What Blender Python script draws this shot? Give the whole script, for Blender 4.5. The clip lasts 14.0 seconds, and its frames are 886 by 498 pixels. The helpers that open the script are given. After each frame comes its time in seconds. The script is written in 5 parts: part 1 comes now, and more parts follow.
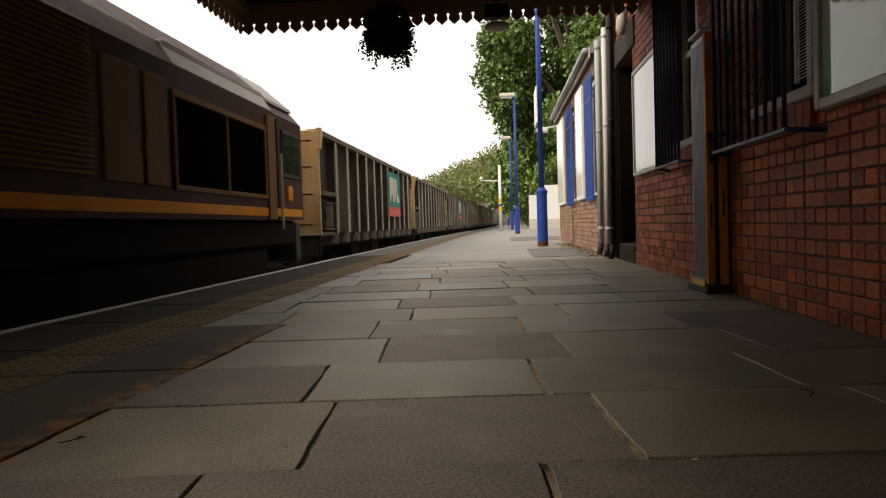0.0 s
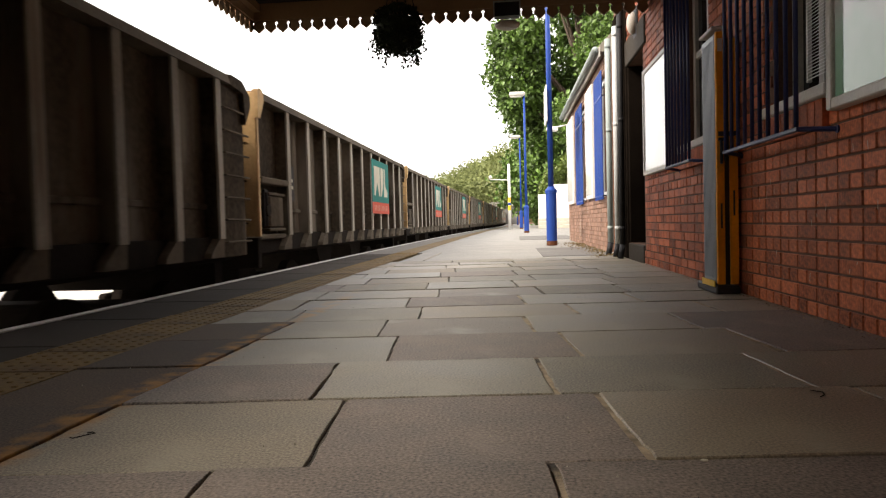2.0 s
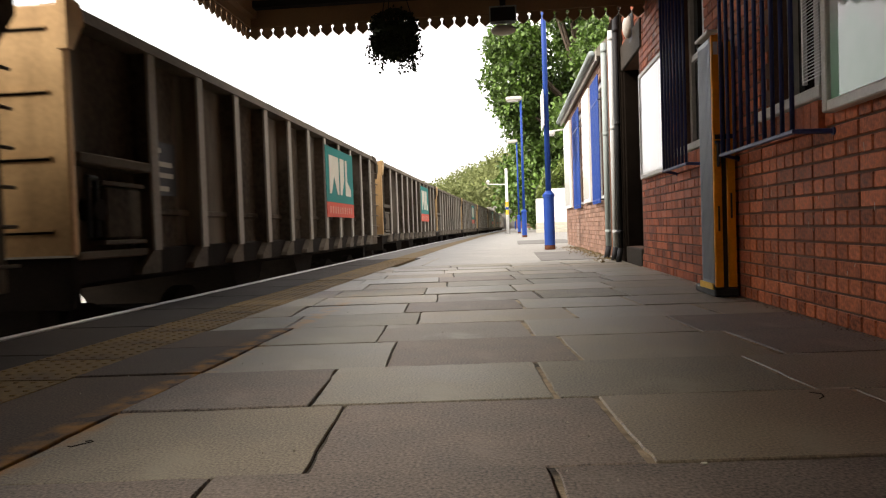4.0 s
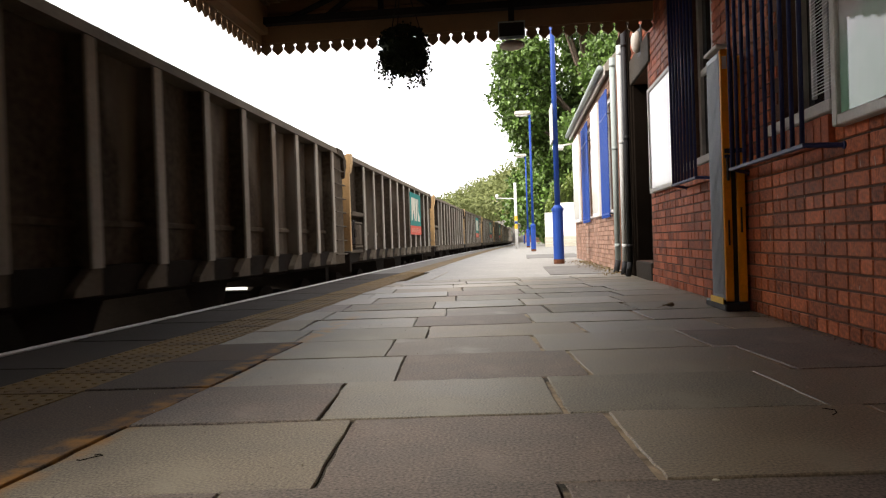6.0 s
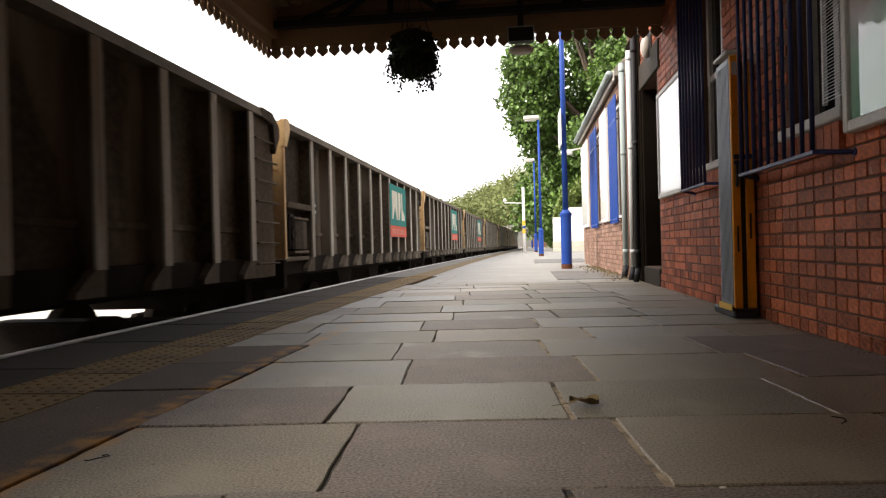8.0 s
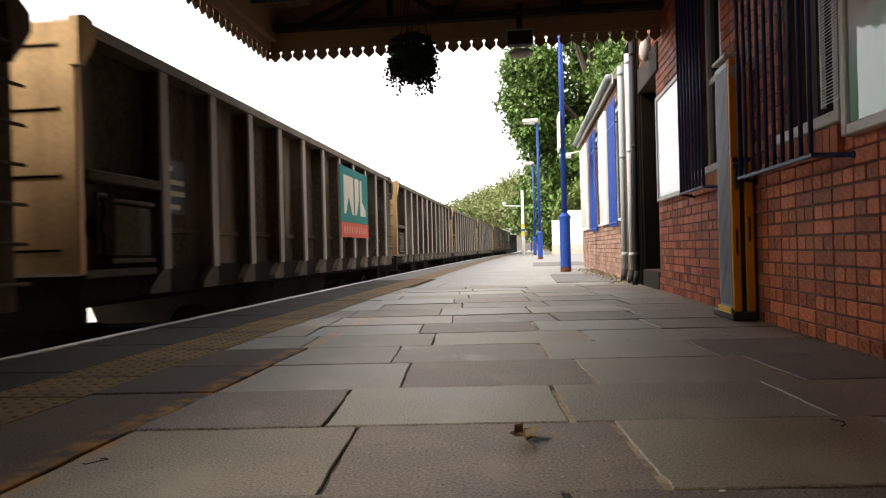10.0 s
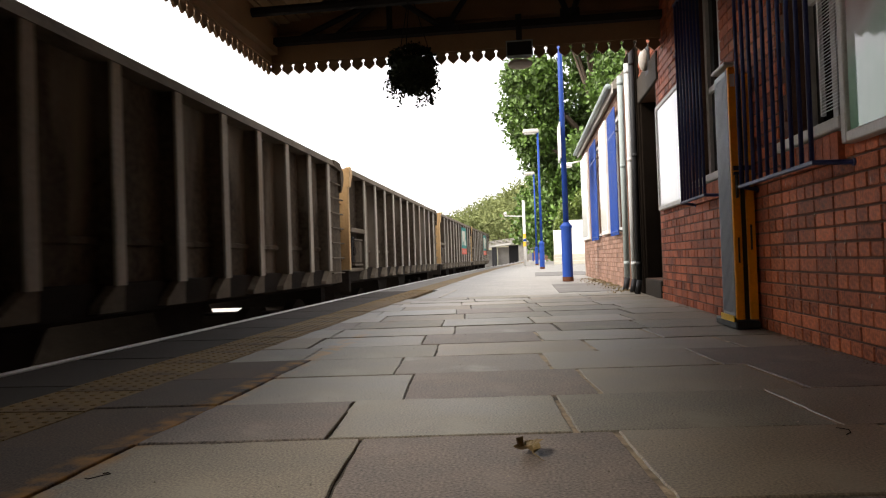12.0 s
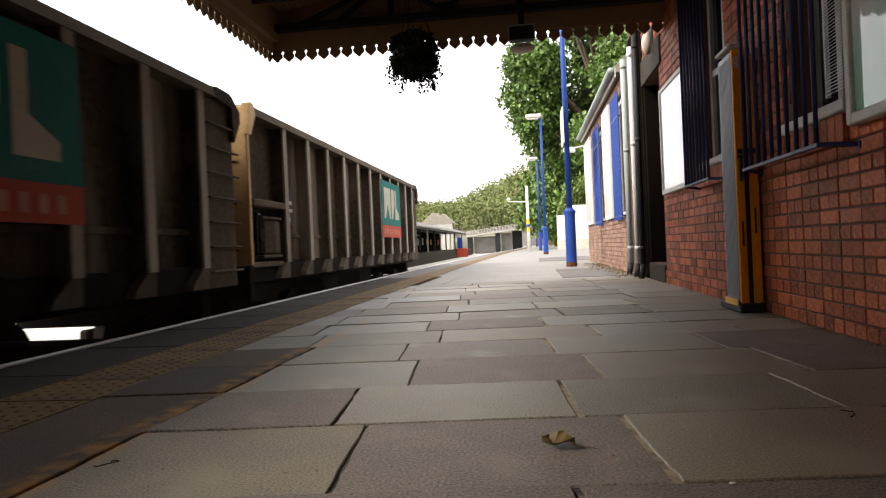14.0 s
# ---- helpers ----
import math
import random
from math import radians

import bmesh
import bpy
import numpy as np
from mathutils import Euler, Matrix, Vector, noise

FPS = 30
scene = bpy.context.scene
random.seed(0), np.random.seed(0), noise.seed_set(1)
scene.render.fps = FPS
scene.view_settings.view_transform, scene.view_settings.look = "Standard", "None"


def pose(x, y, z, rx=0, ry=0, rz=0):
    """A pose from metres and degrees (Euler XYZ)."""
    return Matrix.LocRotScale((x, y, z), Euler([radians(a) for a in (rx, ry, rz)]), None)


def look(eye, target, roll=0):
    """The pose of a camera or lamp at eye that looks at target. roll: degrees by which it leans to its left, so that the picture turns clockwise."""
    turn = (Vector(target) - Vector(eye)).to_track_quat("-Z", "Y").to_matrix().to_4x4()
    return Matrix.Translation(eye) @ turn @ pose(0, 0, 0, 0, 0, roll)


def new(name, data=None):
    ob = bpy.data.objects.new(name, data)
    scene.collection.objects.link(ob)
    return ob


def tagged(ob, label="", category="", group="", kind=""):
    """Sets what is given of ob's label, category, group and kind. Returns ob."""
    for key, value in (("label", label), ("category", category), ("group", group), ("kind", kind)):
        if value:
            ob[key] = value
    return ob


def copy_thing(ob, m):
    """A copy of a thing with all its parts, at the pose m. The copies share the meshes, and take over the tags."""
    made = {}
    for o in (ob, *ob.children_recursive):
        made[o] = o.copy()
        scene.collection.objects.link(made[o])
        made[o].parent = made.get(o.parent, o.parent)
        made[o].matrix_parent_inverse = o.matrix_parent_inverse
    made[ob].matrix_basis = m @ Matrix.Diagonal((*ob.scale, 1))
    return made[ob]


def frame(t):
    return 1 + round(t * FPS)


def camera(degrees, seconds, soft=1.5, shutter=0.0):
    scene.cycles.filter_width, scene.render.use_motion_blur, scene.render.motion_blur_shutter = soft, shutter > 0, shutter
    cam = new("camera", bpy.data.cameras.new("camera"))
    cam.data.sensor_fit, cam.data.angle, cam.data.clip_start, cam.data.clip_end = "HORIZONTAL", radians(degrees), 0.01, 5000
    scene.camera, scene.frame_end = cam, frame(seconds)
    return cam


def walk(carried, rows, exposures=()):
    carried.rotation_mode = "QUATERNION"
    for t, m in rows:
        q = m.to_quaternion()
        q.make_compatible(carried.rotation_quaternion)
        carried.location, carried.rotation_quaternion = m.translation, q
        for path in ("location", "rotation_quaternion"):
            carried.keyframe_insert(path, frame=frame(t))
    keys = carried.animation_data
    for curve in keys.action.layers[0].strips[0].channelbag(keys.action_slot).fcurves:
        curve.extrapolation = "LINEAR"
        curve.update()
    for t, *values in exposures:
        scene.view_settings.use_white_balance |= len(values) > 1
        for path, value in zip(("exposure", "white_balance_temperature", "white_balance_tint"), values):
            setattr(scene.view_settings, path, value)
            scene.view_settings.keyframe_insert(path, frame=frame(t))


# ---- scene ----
cam = camera(64.1, 14.0, soft=1.2, shutter=0.12)
PATH = [
    (0, pose(0, 0, 0.5, 87.99, 1.76, 4.67)),
    (0.5, pose(0, 0, 0.5, 87.42, 1.81, 5.05)),
    (1, pose(0, 0, 0.5, 87.15, 1.80, 5.21)),
    (1.5, pose(0, 0, 0.5, 87.70, 1.70, 5.07)),
    (2, pose(0, 0, 0.5, 87.91, 1.51, 5.40)),
    (2.5, pose(0, 0, 0.5, 88.28, 1.62, 5.16)),
    (3, pose(0, 0, 0.5, 88.18, 1.70, 5.07)),
    (5.5, pose(0, 0, 0.5, 89.16, 2.38, 5.59)),
    (6, pose(0, 0, 0.5, 89.47, 1.94, 5.95)),
    (6.5, pose(0, 0, 0.5, 88.60, 2.08, 6.19)),
    (7, pose(0, 0, 0.5, 87.95, 2.13, 6.73)),
    (7.5, pose(0, 0, 0.5, 89.06, 1.57, 6.68)),
    (8, pose(0, 0, 0.5, 89.81, 1.48, 6.57)),
    (10.5, pose(0, 0, 0.5, 90.06, 1.48, 6.49)),
    (11, pose(0, 0, 0.5, 90.19, 1.63, 6.70)),
    (11.5, pose(0, 0, 0.5, 90.68, 1.82, 6.71)),
    (12, pose(0, 0, 0.5, 90.93, 2.00, 6.64)),
    (12.5, pose(0, 0, 0.5, 91.21, 1.98, 7.18)),
    (13, pose(0, 0, 0.5, 91.41, 2.07, 7.25)),
    (13.5, pose(0, 0, 0.5, 90.28, 2.48, 6.77)),
    (14, pose(0, 0, 0.5, 89.83, 2.52, 6.93)),
]
EXPOSURES = [(0.0, 0.15, 7500, 12), (0.5, 0.7, 7400, 12), (1.0, 1.08, 7200, 12), (3.0, 1.0, 7050, 12), (7.0, 1.02, 6750, 12), (14.0, 0.98, 6750, 12)]
walk(cam, PATH, EXPOSURES)

# ---- daylight: overcast sky and a wide soft sun ----
world = bpy.data.worlds.new("world")
scene.world = world
world.use_nodes = True
wn = world.node_tree.nodes
sky = wn.new("ShaderNodeTexSky")
sky.sky_type, sky.sun_disc = "NISHITA", False
sky.sun_elevation, sky.sun_rotation = radians(40), radians(-117)
sky.air_density, sky.dust_density, sky.ozone_density = 1.0, 4.0, 1.0
wn["Background"].inputs[1].default_value = 0.15
cloud = wn.new("ShaderNodeMix")           # a bright overcast veil over the blue
cloud.data_type = "RGBA"
cloud.inputs[0].default_value = 0.8
cloud.inputs[7].default_value = (9.0, 9.0, 9.2, 1)
world.node_tree.links.new(sky.outputs[0], cloud.inputs[6])
world.node_tree.links.new(cloud.outputs[2], wn["Background"].inputs[0])
sun = new("sun", bpy.data.lights.new("sun", "SUN"))
sun.data.energy, sun.data.angle, sun.data.color = 2.4, radians(15), (1.0, 0.95, 0.87)
sun.matrix_world = look((-60, -30, 57), (0, 0, 0))

# ---- materials ----


def mat(name, colour, rough=0.6, metal=0.0, scale=6.0, vary=0.25, fine=60.0, bump=0.2, tint=None, patch=0.0, island=0.0,
        random_ob=0.0, random_rough=0.0, rough_vary=0.15, streak=None, depth=0.01, spec=0.5, grain=0.0):
    """Two scales of colour variation, grain relief, and optional stains (tint, patch) and vertical streaks."""
    m = bpy.data.materials.new(name)
    m.use_nodes = True
    t = m.node_tree
    n, l = t.nodes, t.links
    b = n["Principled BSDF"]
    b.inputs["Metallic"].default_value = metal
    b.inputs["Specular IOR Level"].default_value = spec
    co = n.new("ShaderNodeTexCoord").outputs["Object"]
    if streak:
        mp = n.new("ShaderNodeMapping")
        mp.inputs["Scale"].default_value = streak
        l.new(co, mp.inputs[0])
        big_in = mp.outputs[0]
    else:
        big_in = co
    big = n.new("ShaderNodeTexNoise")
    big.inputs["Scale"].default_value, big.inputs["Detail"].default_value = scale, 6
    l.new(big_in, big.inputs[0])
    small = n.new("ShaderNodeTexNoise")
    small.inputs["Scale"].default_value, small.inputs["Detail"].default_value = fine, 4
    l.new(co, small.inputs[0])

    def math_node(op, a, c, clamp=False):
        k = n.new("ShaderNodeMath")
        k.operation, k.use_clamp = op, clamp
        for i, v in enumerate((a, c)):
            if isinstance(v, (int, float)):
                k.inputs[i].default_value = v
            else:
                l.new(v, k.inputs[i])
        return k.outputs[0]

    f = math_node("ADD", math_node("MULTIPLY", math_node("SUBTRACT", big.outputs[0], 0.5), 3.0 * vary),
                  math_node("MULTIPLY", math_node("SUBTRACT", small.outputs[0], 0.5), 1.6 * vary + grain))
    if island:
        g = n.new("ShaderNodeNewGeometry")
        f = math_node("ADD", f, math_node("MULTIPLY", math_node("SUBTRACT", g.outputs["Random Per Island"], 0.5), island * 2))
    if random_ob:
        g = n.new("ShaderNodeObjectInfo")
        f = math_node("ADD", f, math_node("MULTIPLY", math_node("SUBTRACT", g.outputs["Random"], 0.5), random_ob * 2))
    f = math_node("MAXIMUM", math_node("ADD", f, 1.0), 0.15)
    mul = n.new("ShaderNodeMix")
    mul.data_type, mul.blend_type = "RGBA", "MULTIPLY"
    mul.inputs[0].default_value = 1.0
    mul.inputs[6].default_value = (*colour, 1)
    l.new(f, mul.inputs[7])
    out = mul.outputs[2]
    if tint:
        st = n.new("ShaderNodeTexNoise")
        st.inputs["Scale"].default_value, st.inputs["Detail"].default_value = scale * 0.6, 8
        l.new(big_in, st.inputs[0])
        mask = math_node("MULTIPLY", math_node("SUBTRACT", st.outputs[0], 1.0 - patch), 6.0, True)
        mx = n.new("ShaderNodeMix")
        mx.data_type = "RGBA"
        l.new(mask, mx.inputs[0])
        l.new(out, mx.inputs[6])
        mx.inputs[7].default_value = (*tint, 1)
        out = mx.outputs[2]
    l.new(out, b.inputs["Base Color"])
    if random_rough:
        g2 = n.new("ShaderNodeObjectInfo")
        rough = math_node("ADD", math_node("MULTIPLY", math_node("FRACT", math_node("MULTIPLY", g2.outputs["Random"], 7.3), 0.0), random_rough), rough)
    l.new(math_node("ADD", rough, math_node("MULTIPLY", math_node("SUBTRACT", big.outputs[0], 0.5), rough_vary * 2), True), b.inputs["Roughness"])
    if bump:
        bp = n.new("ShaderNodeBump")
        bp.inputs["Strength"].default_value, bp.inputs["Distance"].default_value = bump, depth
        l.new(math_node("ADD", small.outputs[0], math_node("MULTIPLY", big.outputs[0], 0.6)), bp.inputs["Height"])
        l.new(bp.outputs[0], b.inputs["Normal"])
    return m


def glass(name, colour=(0.02, 0.025, 0.03), rough=0.05):
    m = bpy.data.materials.new(name)
    m.use_nodes = True
    b = m.node_tree.nodes["Principled BSDF"]
    b.inputs["Base Color"].default_value = (*colour, 1)
    b.inputs["Roughness"].default_value = rough
    b.inputs["IOR"].default_value = 1.5
    return m


M_FLAG = mat("flagstone", (0.185, 0.163, 0.122), 0.44, scale=3.4, vary=0.34, fine=150, bump=0.03, random_ob=0.16, random_rough=0.2, tint=(0.25, 0.232, 0.18), patch=0.42, depth=0.002, grain=2.2)
M_FLAG_ROUGH = mat("rough_brown_flagstone", (0.150, 0.120, 0.097), 0.62, scale=5, vary=0.40, fine=130, bump=0.08, random_ob=0.12, tint=(0.23, 0.195, 0.165), patch=0.40, depth=0.003, grain=2.6)
# flagstone toned down: the shade along the platform edge as colour
M_FLAG_DARK = mat("edge_slab_shade_tone", (0.082, 0.065, 0.05), 0.72, spec=0.2, scale=3, vary=0.4, fine=130, bump=0.06, random_ob=0.15, depth=0.003, grain=1.8)


def add_paint_line(m):
    """Some stones are browner; the remains of a yellow line run along the platform over the stones."""
    n, l = m.node_tree.nodes, m.node_tree.links
    b = n["Principled BSDF"]
    src = b.inputs["Base Color"].links[0].from_socket
    info = n.new("ShaderNodeObjectInfo")
    ramp_ = n.new("ShaderNodeValToRGB")
    ramp_.color_ramp.elements[0].position, ramp_.color_ramp.elements[0].color = 0.35, (1, 1, 1, 1)
    ramp_.color_ramp.elements[1].position, ramp_.color_ramp.elements[1].color = 0.75, (1.0, 0.92, 0.86, 1)
    l.new(info.outputs["Random"], ramp_.inputs[0])
    mu = n.new("ShaderNodeMix")
    mu.data_type, mu.blend_type = "RGBA", "MULTIPLY"
    mu.inputs[0].default_value = 1.0
    l.new(src, mu.inputs[6])
    l.new(ramp_.outputs[0], mu.inputs[7])
    pos = n.new("ShaderNodeNewGeometry")
    sp = n.new("ShaderNodeSeparateXYZ")
    l.new(pos.outputs["Position"], sp.inputs[0])
    no = n.new("ShaderNodeTexNoise")
    no.inputs["Scale"].default_value, no.inputs["Detail"].default_value = 11.0, 9
    l.new(pos.outputs["Position"], no.inputs[0])

    def op(kind, a, c, clamp=False):
        k = n.new("ShaderNodeMath")
        k.operation, k.use_clamp = kind, clamp
        for q, v in enumerate((a, c)):
            if isinstance(v, (int, float)):
                k.inputs[q].default_value = v
            else:
                l.new(v, k.inputs[q])
        return k.outputs[0]
    off = op("ABSOLUTE", op("ADD", sp.outputs[0], 1.16), 0.0)
    band = op("SUBTRACT", 1.0, op("MULTIPLY", op("MAXIMUM", op("SUBTRACT", off, 0.03), 0.0), 18.0), True)
    near_ = op("MULTIPLY", op("SUBTRACT", 6.5, sp.outputs[1]), 0.4, True)
    worn = op("MULTIPLY", op("SUBTRACT", no.outputs[0], 0.42), 4.5, True)
    f = op("MULTIPLY", op("MULTIPLY", band, near_), op("MULTIPLY", worn, 0.85))
    mx = n.new("ShaderNodeMix")
    mx.data_type = "RGBA"
    l.new(f, mx.inputs[0])
    l.new(mu.outputs[2], mx.inputs[6])
    mx.inputs[7].default_value = (0.34, 0.165, 0.035, 1)
    l.new(mx.outputs[2], b.inputs["Base Color"])


for m_ in (M_FLAG, M_FLAG_DARK):
    add_paint_line(m_)
M_JOINT = mat("joint_sand", (0.05, 0.042, 0.032), 0.9, scale=8, vary=0.4, fine=80, bump=0.5)
M_ASPHALT = mat("asphalt", (0.24, 0.23, 0.21), 0.7, scale=1.3, vary=0.25, fine=90, bump=0.25, tint=(0.16, 0.152, 0.14), patch=0.36, grain=0.8)
M_ASPHALT_OLD = mat("asphalt_patch", (0.13, 0.122, 0.112), 0.8, scale=2, vary=0.4, fine=90, bump=0.4, tint=(0.2, 0.19, 0.17), patch=0.42)
# near coping only: shade of train and canopy is in this dark colour
M_COPING_SHADE = mat("coping", (0.035, 0.029, 0.024), 0.75, scale=3, vary=0.35, fine=120, bump=0.2, random_ob=0.15, spec=0.15, grain=1.4)
M_WHITE_LINE = mat("white_edge_paint", (0.55, 0.54, 0.52), 0.6, scale=9, vary=0.2, fine=60, bump=0.2, tint=(0.2, 0.19, 0.18), patch=0.40)
M_TACTILE = mat("tactile_yellow", (0.15, 0.095, 0.032), 0.7, scale=3, vary=0.3, fine=50, bump=0.2, random_ob=0.12, tint=(0.075, 0.06, 0.045), patch=0.46, grain=0.8, spec=0.2)
M_YELLOW_LINE = mat("worn_yellow_paint", (0.27, 0.14, 0.04), 0.6, scale=7, vary=0.3, fine=50, bump=0.2, tint=(0.17, 0.15, 0.13), patch=0.60)
M_BRICK = mat("red_brick", (0.42, 0.118, 0.048), 0.62, scale=6, vary=0.32, fine=60, bump=0.35, random_ob=0.40, tint=(0.20, 0.072, 0.045), patch=0.44, spec=0.2, depth=0.004, grain=1.6)
M_BRICK_FAR = mat("red_brick_courses", (0.34, 0.092, 0.041), 0.65, scale=6, vary=0.32, fine=60, bump=0.35, island=0.42, tint=(0.17, 0.062, 0.04), patch=0.42, spec=0.2, depth=0.004, grain=1.0)
M_MORTAR = mat("mortar", (0.20, 0.112, 0.078), 0.9, scale=5, vary=0.3, fine=60, bump=0.4, spec=0.1)
M_PALE_BRICK = mat("pale_brick", (0.25, 0.15, 0.11), 0.75, scale=3, vary=0.35, fine=50, bump=0.3, island=0.3, tint=(0.36, 0.29, 0.23), patch=0.42, spec=0.2)
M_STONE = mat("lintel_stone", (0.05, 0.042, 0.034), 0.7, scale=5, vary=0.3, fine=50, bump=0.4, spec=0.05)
M_BLUE = mat("blue_paint", (0.014, 0.055, 0.27), 0.5, spec=0.25, scale=4, vary=0.12, fine=40, bump=0.05)
M_NAVY = mat("navy_bar_paint", (0.018, 0.024, 0.095), 0.5, scale=6, vary=0.25, fine=60, bump=0.1, spec=0.35)
M_WHITE = mat("white_paint", (0.72, 0.71, 0.68), 0.45, scale=5, vary=0.10, fine=50, bump=0.05)
M_OFFWHITE = mat("weathered_white_paint", (0.55, 0.52, 0.47), 0.5, scale=6, vary=0.2, fine=50, bump=0.1)
M_BOARD = mat("notice_sheet", (0.8, 0.8, 0.8), 0.12, scale=3, vary=0.03, fine=20, bump=0.0, rough_vary=0.02)
M_ORANGE = mat("ramp_orange", (0.78, 0.29, 0.01), 0.45, scale=5, vary=0.22, fine=40, bump=0.1, tint=(0.33, 0.13, 0.02), patch=0.36, spec=0.3)
M_YELLOW = mat("safety_yellow", (0.7, 0.42, 0.03), 0.5, scale=5, vary=0.2, fine=40, bump=0.1)
M_ALU = mat("ramp_aluminium", (0.24, 0.26, 0.29), 0.45, metal=0.1, scale=8, vary=0.15, fine=120, bump=0.1)
M_BLACK = mat("black_rubber", (0.015, 0.015, 0.016), 0.6, scale=6, vary=0.3, fine=60, bump=0.2)
M_DARK = mat("dark_iron_and_shade", (0.02, 0.02, 0.022), 0.55, scale=5, vary=0.3, fine=40, bump=0.2, spec=0.2)
M_PIPE = mat("grey_green_pipe", (0.33, 0.38, 0.37), 0.6, spec=0.15, scale=3, vary=0.2, fine=40, bump=0.1, streak=(4, 4, 0.6))
M_PIPE_PALE = mat("pale_grey_pipe", (0.55, 0.57, 0.57), 0.6, spec=0.15, scale=3, vary=0.2, fine=40, bump=0.1, streak=(4, 4, 0.6))
M_MORTAR_DARK = mat("sooty_mortar", (0.145, 0.085, 0.062), 0.9, scale=5, vary=0.35, fine=60, bump=0.4, spec=0.1)
M_WOOD = mat("canopy_paint", (0.26, 0.16, 0.085), 0.55, scale=3, vary=0.25, fine=60, bump=0.15, island=0.12)
M_SOFFIT = mat("soffit_boards", (0.30, 0.21, 0.12), 0.6, scale=5, vary=0.3, fine=60, bump=0.3, tint=(0.45, 0.40, 0.32), patch=0.34, island=0.15)
M_WAGON = mat("wagon_rib_paint", (0.36, 0.33, 0.28), 0.7, scale=1.6, vary=0.3, fine=30, bump=0.1, tint=(0.17, 0.115, 0.07), patch=0.40, streak=(3, 3, 0.5), spec=0.1, random_ob=0.12)
# grime of the sides, kept dark enough to carry shade between the ribs
M_WAGON_SIDE = mat("wagon_side_grime_shade", (0.080, 0.064, 0.047), 0.8, scale=1.1, vary=0.55, fine=18, bump=0.12, random_ob=0.22, tint=(0.215, 0.19, 0.152), patch=0.50, streak=(2.2, 2.2, 0.55), spec=0.04, grain=0.5)
M_WAGON_FOOT = mat("wagon_foot_grime", (0.12, 0.10, 0.076), 0.75, scale=2, vary=0.45, fine=25, bump=0.15, spec=0.05, random_ob=0.2)
M_WAGON_END = mat("wagon_end_brown", (0.46, 0.30, 0.145), 0.38, metal=0.55, scale=1.5, vary=0.35, fine=25, bump=0.08, streak=(2.5, 2.5, 0.5), spec=0.35)
M_UNDER = mat("underframe_dirt", (0.02, 0.016, 0.013), 0.9, scale=3, vary=0.4, fine=30, bump=0.4, spec=0.05)
M_TEAL = mat("teal_panel", (0.014, 0.165, 0.145), 0.6, spec=0.1, scale=2, vary=0.2, fine=30, bump=0.05)
M_SALMON = mat("red_panel", (0.50, 0.085, 0.055), 0.6, spec=0.1, scale=2, vary=0.2, fine=30, bump=0.05)
M_PANEL_WHITE = mat("panel_white", (0.52, 0.49, 0.40), 0.65, spec=0.1, scale=3, vary=0.15, fine=30, bump=0.05)
M_FAINT = mat("faded_lettering", (0.55, 0.24, 0.18), 0.65, spec=0.1, scale=5, vary=0.3, fine=30, bump=0.0)
M_RUST = mat("rust", (0.11, 0.045, 0.025), 0.85, scale=14, vary=0.4, fine=60, bump=0.4, spec=0.1)
M_ABUTMENT = mat("weathered_concrete", (0.25, 0.24, 0.22), 0.85, scale=0.8, vary=0.3, fine=8, bump=0.3)
M_MAROON = mat("loco_maroon", (0.060, 0.022, 0.016), 0.5, scale=2, vary=0.25, fine=30, bump=0.05, streak=(2, 2, 0.7), spec=0.06)
M_LOUVRE = mat("loco_louvre", (0.19, 0.105, 0.045), 0.6, scale=2, vary=0.3, fine=30, bump=0.1, spec=0.05, streak=(2, 2, 0.6))
M_GOLD = mat("loco_gold_band", (0.72, 0.29, 0.02), 0.5, scale=2, vary=0.25, fine=30, bump=0.05, spec=0.06)
M_ROOF_GREY = mat("loco_roof_grey", (0.40, 0.38, 0.36), 0.5, scale=2, vary=0.25, fine=30, bump=0.1, spec=0.1)
M_RADIATOR = mat("radiator_black", (0.004, 0.004, 0.004), 0.95, scale=40, vary=0.3, fine=90, bump=0.3, spec=0.0)
M_LEAF = mat("tree_leaf", (0.085, 0.155, 0.024), 0.5, scale=0.5, vary=0.3, fine=3, bump=0.0, island=0.5)
M_LEAF_FAR = mat("far_tree_leaf", (0.18, 0.205, 0.08), 0.7, scale=0.10, vary=0.4, fine=0.8, bump=0.0, island=0.16, spec=0.1)
M_BARK = mat("bark", (0.09, 0.065, 0.045), 0.85, scale=4, vary=0.3, fine=25, bump=0.6)
M_BASKET = mat("basket_plant", (0.02, 0.028, 0.012), 0.6, scale=5, vary=0.3, fine=30, bump=0.0, island=0.4, spec=0.1)
M_BALLAST = mat("ballast", (0.48, 0.45, 0.40), 0.9, scale=3, vary=0.25, fine=14, bump=0.8, depth=0.04)
M_GROUND = mat("rough_ground", (0.20, 0.19, 0.13), 0.9, scale=0.2, vary=0.3, fine=5, bump=0.4)
M_RAIL = mat("rail_steel", (0.22, 0.17, 0.13), 0.4, metal=0.7, scale=4, vary=0.25, fine=40, bump=0.1)
M_CONCRETE = mat("concrete", (0.42, 0.41, 0.38), 0.8, scale=1.5, vary=0.2, fine=20, bump=0.3)
M_SLATE = mat("roof_slate", (0.13, 0.12, 0.12), 0.6, scale=2, vary=0.25, fine=20, bump=0.3)
M_GLASS = glass("window_glass", (0.02, 0.022, 0.025))
M_FLAG_PALE = mat("limed_flagstone", (0.19, 0.165, 0.14), 0.62, scale=4.0, vary=0.30, fine=110, bump=0.3, tint=(0.34, 0.33, 0.29), patch=0.42, depth=0.004, grain=1.3)
